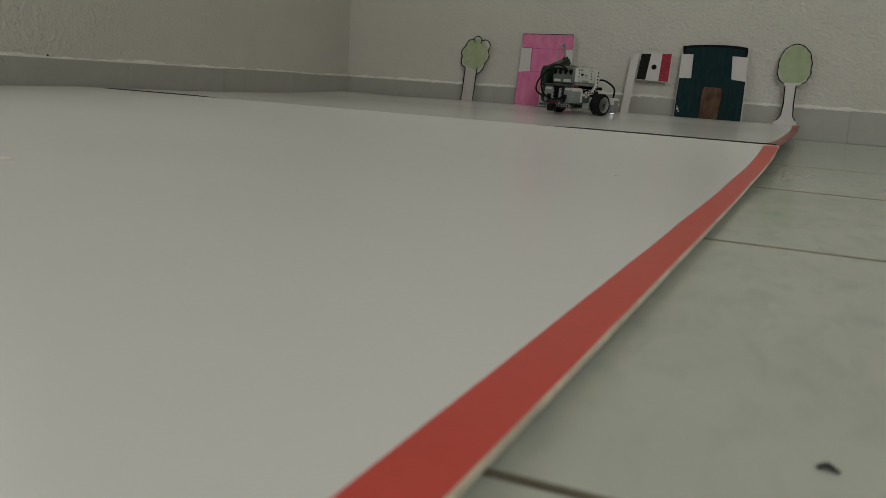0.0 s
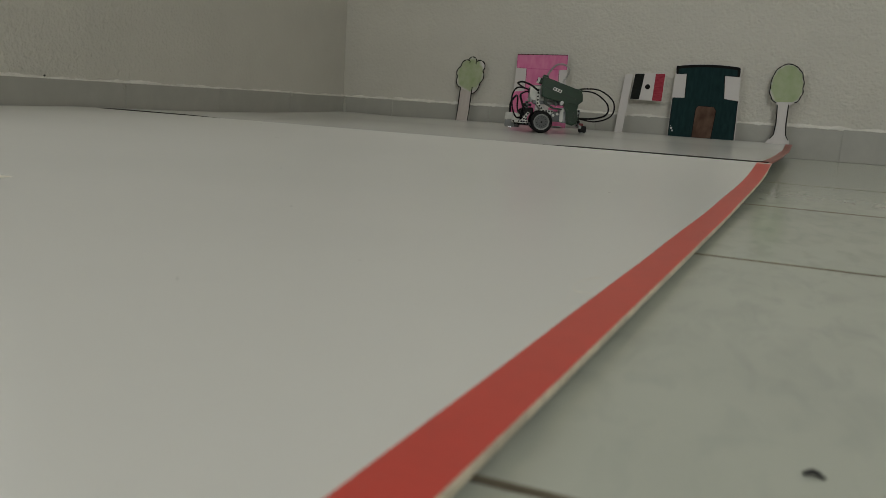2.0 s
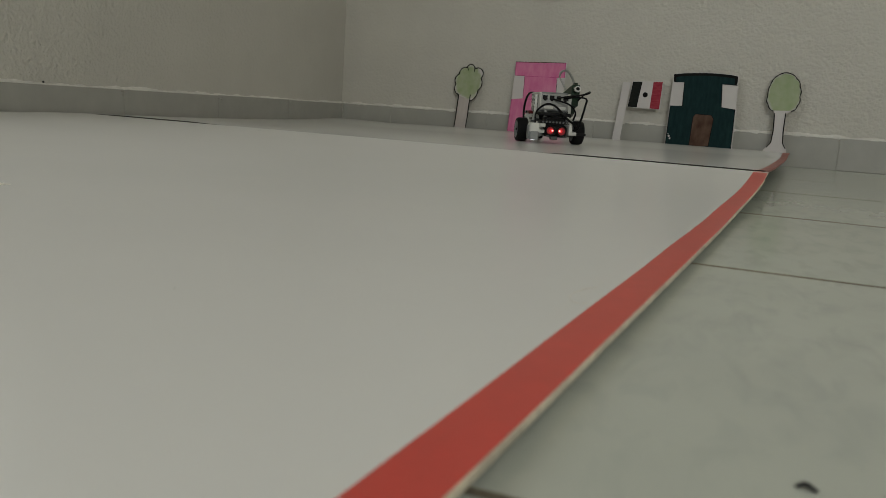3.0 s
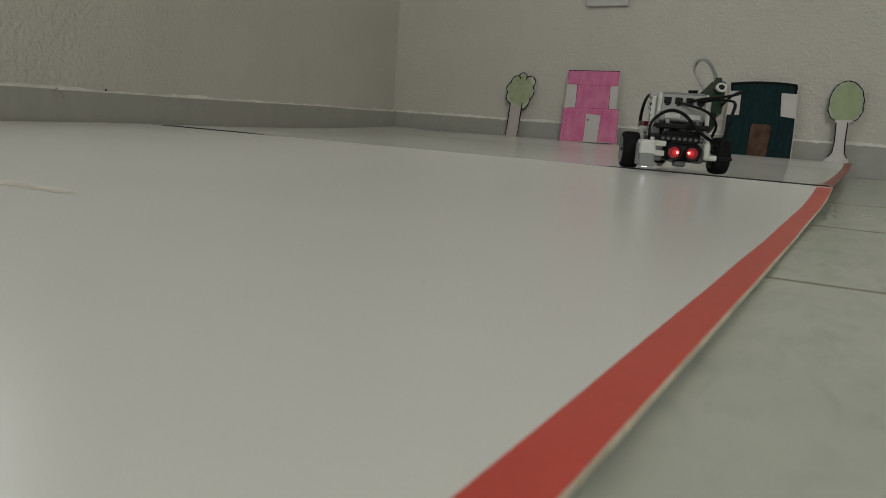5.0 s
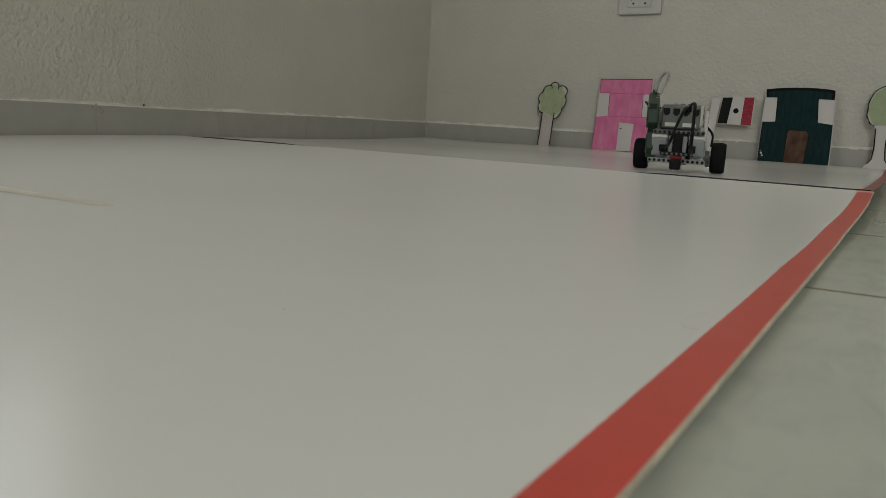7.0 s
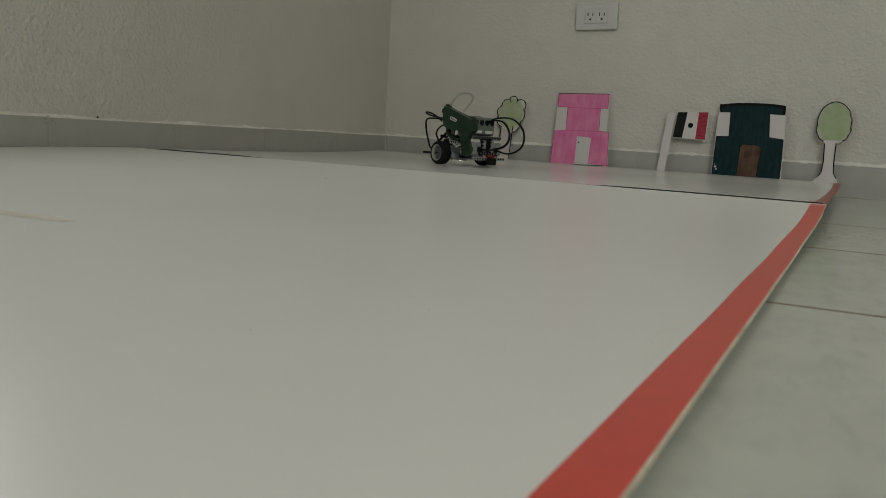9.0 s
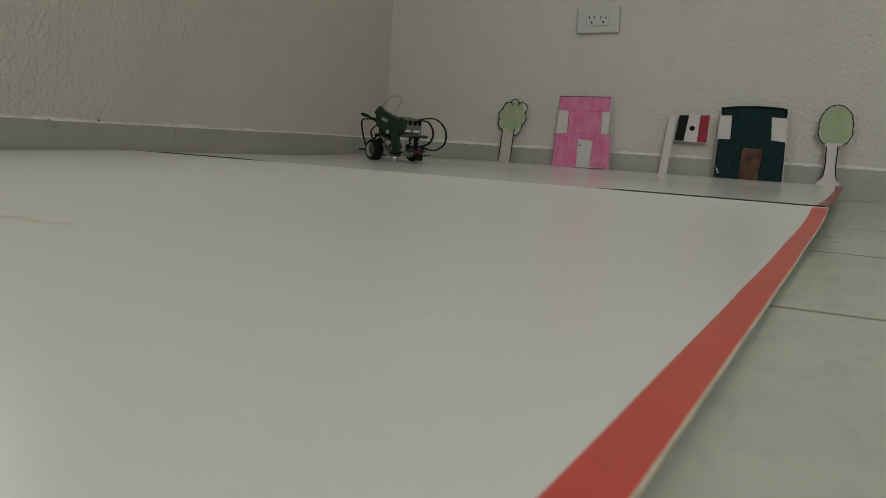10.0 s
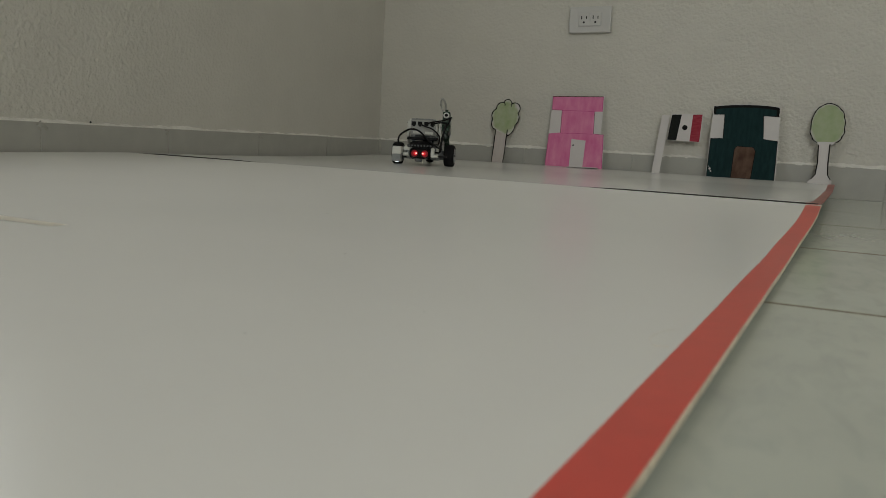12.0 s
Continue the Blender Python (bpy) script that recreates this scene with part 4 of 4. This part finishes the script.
    aim = Matrix.Translation((0.000, 0.0545, 0.022)) @ Matrix.Rotation(radians(5), 4, "Z") @ Matrix.Translation((0, 0, 0.107)) @ Matrix.Rotation(radians(-6), 4, "Y") @ Matrix.Translation((0, 0, -0.107)) @ Matrix.Diagonal((1.09, 1, 0.92, 1)) @ Matrix.Translation((0, -0.062, -0.022))

    def gpart(name, bm, mat, parent, label="", smooth=False):
        bmesh.ops.transform(bm, matrix=aim, verts=bm.verts)
        return rpart(name, bm, mat, parent, label, smooth)

    slide = [(0.006, 0.150), (-0.006, 0.1495), (-0.082, 0.1275), (-0.084, 0.131), (-0.089, 0.130), (-0.094, 0.118), (-0.096, 0.102), (-0.086, 0.090),
             (-0.050, 0.094), (-0.044, 0.090), (-0.012, 0.094), (0.000, 0.098), (0.004, 0.120)]
    grip = [(-0.048, 0.096), (-0.090, 0.096), (-0.082, 0.080), (-0.088, 0.064), (-0.094, 0.047), (-0.091, 0.032), (-0.082, 0.023), (-0.068, 0.026), (-0.066, 0.042), (-0.062, 0.060), (-0.056, 0.078)]
    grip = [(gx, 0.096 - (0.096 - gz) * 0.87) for gx, gz in grip]
    guard = [(-0.006, 0.096), (-0.009, 0.078), (-0.030, 0.068), (-0.052, 0.070), (-0.052, 0.074), (-0.032, 0.0735), (-0.016, 0.081), (-0.014, 0.096)]
    bm = bmesh.new()
    prism(bm, slide, y0, y1)
    es = [e for e in bm.edges if abs(e.verts[0].co.y - e.verts[1].co.y) < 1e-6]
    bmesh.ops.bevel(bm, geom=es, offset=0.0032, segments=2, profile=0.6, affect="EDGES")
    gun = gpart("toy_pistol", bm, P_GREEN, ob, "dark green plastic toy pistol")
    bm = bmesh.new()
    prism(bm, grip, y0 + 0.003, y1 - 0.003)
    es = [e for e in bm.edges if abs(e.verts[0].co.y - e.verts[1].co.y) < 1e-6]
    bmesh.ops.bevel(bm, geom=es, offset=0.0035, segments=2, profile=0.6, affect="EDGES")
    gpart("grip", bm, P_GREEN, gun)
    bm = bmesh.new()
    prism(bm, guard, y0 + 0.006, y1 - 0.006)
    gpart("trigger_guard", bm, P_DGREEN, gun)
    bm = bmesh.new()
    prism(bm, [(-0.034, 0.094), (-0.040, 0.082), (-0.036, 0.076), (-0.028, 0.094)], y0 + 0.008, y1 - 0.008)
    gpart("trigger", bm, P_DGREEN, gun)
    bm = bmesh.new()
    prism(bm, [(0.000, 0.126), (-0.080, 0.106), (-0.080, 0.103), (0.000, 0.1225)], y0 - 0.0006, y1 + 0.0006)
    gpart("seam_line", bm, P_DGREEN, gun)
    bm = bmesh.new()
    prism(bm, [(0.004, 0.156), (-0.006, 0.155), (-0.010, 0.147), (0.006, 0.149)], 0.058, 0.066)
    gpart("sight", bm, P_DGREEN, gun)
    bm = bmesh.new()
    prism(bm, [(-0.080, 0.130), (-0.086, 0.136), (-0.092, 0.130), (-0.090, 0.125)], 0.056, 0.068)
    gpart("sight", bm, P_DGREEN, gun)
    bm = bmesh.new()
    cyl(bm, (0.000, 0.062, 0.136), (0.011, 0.062, 0.138), 0.0085, 20)
    gpart("barrel", bm, P_DGREEN, gun)
    bm = bmesh.new()
    cyl(bm, (0.010, 0.062, 0.1378), (0.016, 0.062, 0.1388), 0.0078, 20)
    gpart("muzzle", bm, P_WHITE, gun, "white muzzle ring")
    bm = bmesh.new()
    cyl(bm, (0.0155, 0.062, 0.1387), (0.0166, 0.062, 0.1389), 0.0045, 16)
    gpart("bore", bm, P_BLACK, gun)
    for yy in (y0 - 0.0004, y1 + 0.0004):
        bm = bmesh.new()
        t = Matrix.Rotation(radians(14), 4, "Y").inverted()
        box(bm, -0.043, -0.022, yy - 0.0006, yy + 0.0006, 0.1170, 0.1250, turn=t)
        lab = gpart("label_plate", bm, P_WHITE, gun, "white plate with dark marks")
        bm = bmesh.new()
        for k in (-1, 0, 1):
            cx, cz = -0.0325 + 0.0062 * k, 0.121 + 0.00175 * k
            box(bm, cx - 0.0019, cx + 0.0019, yy - 0.001, yy + 0.001, cz - 0.0019, cz + 0.0019)
        gpart("mark", bm, P_DGREEN, gun)
        bm = bmesh.new()
        prism(bm, [(-0.046, 0.082), (-0.044, 0.091), (-0.048, 0.095), (-0.053, 0.092), (-0.051, 0.084)], yy - 0.0008, yy + 0.0008)
        gpart("trigger_gap", bm, P_LGREY, gun)
        bm = bmesh.new()
        for k in range(5):
            z = 0.044 + 0.0064 * k
            yr = yy + (0.003 if yy < 0.06 else -0.003)
            box(bm, -0.089, -0.064, yr - 0.0008, yr + 0.0008, z, z + 0.003, turn=Matrix.Rotation(radians(-12), 4, "Y"))
        gpart("grip_rib", bm, P_DGREEN, gun)
    # coiled spring loop over the pistol
    arc = spline([(-0.004, 0.061, 0.148), (-0.010, 0.058, 0.168), (-0.024, 0.051, 0.188), (-0.043, 0.044, 0.192), (-0.056, 0.043, 0.179), (-0.044, 0.056, 0.144)], 40)
    coil = []
    for i, p in enumerate(arc):
        d = (arc[min(i + 1, len(arc) - 1)] - arc[max(i - 1, 0)]).normalized()
        a = Vector((0, 1, 0))
        b = d.cross(a).normalized()
        ph = 2 * math.pi * i / 5.0
        coil.append(p + (a * math.cos(ph) + b * math.sin(ph)) * 0.0024)
    bm = bmesh.new()
    sweep(bm, coil, 0.0009, 5)
    gpart("spring_loop", bm, P_SPRING, gun, "thin coiled metal spring loop", True)
    left, right = wheel(ob, 1), wheel(ob, -1)
    return ob, left, right


ROBOT, WHEEL_L, WHEEL_R = build_robot()

# ---- skirting, plaster bead and floor tiles ----
base_n = slab("baseboard_north", 0.0, ROOM_X, 0.0012, 0.009, 0.0, SKIRT - 0.001, M_JOINT, "grey ceramic skirting tiles along the stucco wall", "skirting")
base_w = slab("baseboard_west", -0.009, -0.0012, -2.1, 0.003, 0.0, SKIRT - 0.001, M_JOINT, "grey ceramic skirting tiles along the shaded wall", "skirting")


def tile_mesh(name, sx, sy, sz, mat, bevel, flank=None):
    """One bevelled tile; flank: a second surface for its dirty sides."""
    bm = bmesh.new()
    box(bm, -sx / 2, sx / 2, -sy / 2, sy / 2, -sz / 2, sz / 2, bevel)
    if flank:
        bm.normal_update()
        for f in bm.faces:
            f.material_index = int(f.normal.z < 0.9)
    return finish(name, bm, (mat, flank) if flank else mat)


SK = tile_mesh("skirting_tile", 0.2984, 0.006, SKIRT, M_SKIRT, 0.0008)
rnd = random.Random(3)
for k in range(12):
    t = new("skirting_tile", SK)
    t.parent = base_n
    t.matrix_basis = pose(0.01 + 0.3 * k, 0.003 + rnd.uniform(-0.0004, 0.0004), SKIRT / 2 + rnd.uniform(-0.0008, 0.0008), 0, rnd.uniform(-0.12, 0.12), 0)
for k in range(7):
    t = new("skirting_tile", SK)
    t.parent = base_w
    t.matrix_basis = pose(-0.003 + rnd.uniform(-0.0004, 0.0004), -0.15 - 0.3 * k, SKIRT / 2 + rnd.uniform(-0.0008, 0.0008), rnd.uniform(-0.12, 0.12), 0, 90)


def bead(name, start, end, out, label, size=1.0):
    """An uneven bead of plaster where the stucco meets the skirting."""
    bm = bmesh.new()
    a, b, o = Vector(start), Vector(end), Vector(out)
    n = int((b - a).length / 0.006)
    rows = []
    for i in range(n + 1):
        p = a + (b - a) * i / n
        g = noise.noise(p * 60) * 0.5 + noise.noise(p * 160) * 0.5
        h = 0.0055 * size + 0.0035 * noise.noise(p * 30 + Vector((3, 1, 0))) + 0.002 * g
        d = 0.0060 * size + 0.0026 * g
        low = -0.0015 - 0.0018 * max(0, noise.noise(p * 45 + Vector((0, 7, 2))))
        rows.append([bm.verts.new(p + o * dd + Vector((0, 0, zz))) for dd, zz in ((-0.003, low), (d + 0.002, low), (d + 0.0022 + 0.001 * g, h * 0.35), (d * 0.6, h * 0.8), (-0.002, h * 1.35))])
    for r, q in zip(rows, rows[1:]):
        for k in range(4):
            bm.faces.new((r[k], r[k + 1], q[k + 1], q[k]))
    return thing(name, bm, M_PLASTER, label, "plaster trim", "structure", smooth=True)


bead("trim_north", (0.0, 0.008, SKIRT), (ROOM_X, 0.008, SKIRT), (0, -1, 0), "rough white plaster bead above the skirting", 0.9)
bead("trim_west", (-0.008, 0.0, SKIRT), (-0.008, -2.1, SKIRT), (1, 0, 0), "rough white plaster bead above the shaded skirting", 0.7)
bm = bmesh.new()
bmesh.ops.create_icosphere(bm, subdivisions=1, radius=0.0022, matrix=Matrix.Translation((-0.004, -1.092, 0.0815)))
thing("wall_hole", bm, M_SLOT, "small dark hole in the plaster above the skirting", "hole", "structure")

# plaster smeared over the tops of the skirting joints, and the pale filled corner
rnd = random.Random(21)
for y in (-1.195, -0.895, -0.597, -0.290):
    bm = bmesh.new()
    for k in range(7):
        r = rnd.uniform(0.0014, 0.003)
        bmesh.ops.create_icosphere(bm, subdivisions=1, radius=r, matrix=Matrix.Translation((0.0005, y + rnd.uniform(-0.012, 0.012), SKIRT - rnd.uniform(-0.002, 0.012))) @ Matrix.Diagonal((0.3, 1.4, 1.0, 1)))
    thing("trim_smear", bm, M_JOINT, "smear of white plaster over a skirting joint", "plaster trim", "structure", smooth=True)
bm = bmesh.new()
for k in range(8):
    z = 0.022 + 0.007 * k
    w = 0.0035 + 0.0015 * rnd.random()
    box(bm, -0.001, w, -w, 0.001, z, z + 0.0073, 0.0006)
thing("trim_corner", bm, M_JOINT, "pale grout filling the corner of the skirting", "plaster trim", "structure")

# dark scrap on the tiles
bm = bmesh.new()
path = spline([(1.2086, -1.9786, 0.0008), (1.2102, -1.9781, 0.0012), (1.2120, -1.9783, 0.0011), (1.2137, -1.9791, 0.0008)], 6)
sweep(bm, path, 0.0012, 8, 0.6)
for v in bm.verts:
    k = (v.co.x - 1.2086) / 0.0051
    v.co.z = 0.0003 + (v.co.z - 0.0003) * max(0.25, 1 - abs(2 * k - 1) ** 2)
thing("dark_scrap", bm, M_SLOT, "tiny dark curved scrap lying on the floor tile", "scrap", smooth=True)

# a fine thread beside the tape
bm = bmesh.new()
sweep(bm, spline([(x, y, height(x, y) + 0.0003) for x, y in ((1.1290, -1.8480), (1.1231, -1.8482), (1.1197, -1.8390), (1.1200, -1.8290), (1.1225, -1.8177), (1.1265, -1.8120))], 6), 0.00007, 5)
thing("thread", bm, M_EDGE, "fine curled thread lying on the white board", "thread", smooth=True)

# floor tiles: pitch 0.36 m
TP = 0.36
TM = tile_mesh("tile", TP - 0.0024, TP - 0.0024, 0.008, M_TILE, 0.0006, M_GROUT)
rnd = random.Random(11)
for i in range(-4, 7):
    for j in range(0, 17):
        cx, cy = 1.115 + TP * (i + 0.5), -0.22 + TP * 1.5 - TP * j
        if cx + TP / 2 < -0.1 or cx - TP / 2 > ROOM_X or cy - TP / 2 < ROOM_Y - 0.2:
            continue
        t = new("tile", TM)
        t.parent = floor
        t.matrix_basis = pose(cx, cy, -0.004, (-0.055 if cy < -1.0 else -0.008) + rnd.uniform(-0.012, 0.012), rnd.uniform(-0.012, 0.012), 0) @ pose(0, 0, 0, 0, 0, 180 * rnd.randrange(2))

# ---- movement ----
COURSE = [
    (0.0, 0.738, -0.168, 66), (0.2, 0.758, -0.122, 66), (0.35, 0.770, -0.102, 66), (0.5, 0.766, -0.108, 66), (1.0, 0.718, -0.168, 67), (1.4, 0.677, -0.220, 71),
    (1.5, 0.668, -0.225, 79), (1.6, 0.668, -0.225, 103), (1.7, 0.668, -0.225, 125), (1.8, 0.668, -0.225, 160), (1.9, 0.668, -0.225, 183), (2.0, 0.668, -0.225, 198),
    (2.1, 0.668, -0.225, 230), (2.2, 0.668, -0.225, 254), (2.3, 0.668, -0.225, 279), (2.4, 0.669, -0.227, 295), (2.5, 0.673, -0.236, 298), (2.7, 0.696, -0.287, 298),
    (3.5, 0.797, -0.516, 296), (4.3, 0.895, -0.745, 294), (4.6, 0.930, -0.836, 293), (4.9, 0.971, -0.927, 291), (5.1, 0.999, -0.986, 290), (5.2, 1.005, -0.996, 290), (5.3, 1.003, -0.988, 290),
    (5.5, 0.982, -0.934, 290), (5.7, 0.960, -0.871, 290), (6.0, 0.916, -0.764, 293), (6.1, 0.908, -0.743, 294), (6.2, 0.905, -0.735, 296), (6.3, 0.900, -0.735, 303), (6.4, 0.900, -0.735, 325), (6.5, 0.900, -0.735, 349),
    (6.6, 0.900, -0.735, 365), (6.7, 0.900, -0.735, 377), (6.8, 0.900, -0.735, 396), (6.9, 0.900, -0.735, 430), (7.0, 0.900, -0.735, 458), (7.1, 0.900, -0.735, 492), (7.2, 0.900, -0.735, 507),
    (7.3, 0.904, -0.733, 511), (7.5, 0.892, -0.725, 511), (8.2, 0.670, -0.570, 511), (8.8, 0.489, -0.455, 511), (9.0, 0.434, -0.424, 511), (9.5, 0.302, -0.353, 512), (10.0, 0.178, -0.287, 513),
    (10.2, 0.148, -0.270, 513), (10.4, 0.143, -0.268, 513), (10.6, 0.160, -0.278, 513), (11.0, 0.240, -0.322, 513), (11.3, 0.304, -0.358, 513), (11.4, 0.313, -0.363, 515), (11.5, 0.315, -0.364, 537), (11.6, 0.315, -0.364, 557),
    (11.7, 0.315, -0.364, 577), (11.8, 0.315, -0.364, 600), (11.9, 0.317, -0.364, 623), (12.0, 0.319, -0.364, 646),
]


def course(t):
    """Place and heading at a time, straight between the rows."""
    for a, b in zip(COURSE, COURSE[1:]):
        if t <= b[0]:
            k = (t - a[0]) / (b[0] - a[0])
            return [p + (q - p) * k for p, q in zip(a[1:], b[1:])]
    return list(COURSE[-1][1:])


# how far the joint of the two boards gives under the robot's weight
GIVE = [(0.0, 0.0), (2.7, 0.0), (4.3, 0.002), (4.6, 0.0035), (5.0, 0.0055), (5.3, 0.006), (5.5, 0.006), (5.8, 0.0045), (6.1, 0.003), (6.5, 0.002), (7.2, 0.0015), (8.8, 0.0), (12.0, 0.0)]


def give(t):
    for a, b in zip(GIVE, GIVE[1:]):
        if t <= b[0]:
            return a[1] + (b[1] - a[1]) * (t - a[0]) / (b[0] - a[0])
    return 0.0


def tip(pivot, angle):
    """A tilt about a line across the boards at y = pivot."""
    return Matrix.Translation((0, pivot, 0)) @ Matrix.Rotation(angle, 4, "X") @ Matrix.Translation((0, -pivot, 0))


def motions():
    walk(board_near, [(t, tip(-2.1, -g / 1.08)) for t, g in GIVE])
    walk(board_far, [(t, tip(-0.03, g / 0.99)) for t, g in GIVE])
    walk(ROBOT, [(t, pose(x, y, height(x, y) + 0.0003 + give(t) * (y + 0.03) / 0.99, 0, 0, a)) for t, x, y, a in COURSE])
    for ob, side in ((WHEEL_L, 1), (WHEEL_R, -1)):
        rows, turned, last = [], 0.0, None
        for i in range(0, 241):
            t = i / 20
            x, y, a = course(t)
            r = radians(a)
            w = (x - math.sin(r) * side * 0.068 * S, y + math.cos(r) * side * 0.068 * S)
            if last:
                turned += math.degrees(((w[0] - last[0]) * math.cos(r) + (w[1] - last[1]) * math.sin(r)) / (0.028 * S))
            last = w
            rows.append((t, pose(0, side * 0.068 * S, 0.028 * S, 0, turned, 0)))
        walk(ob, rows)


motions()
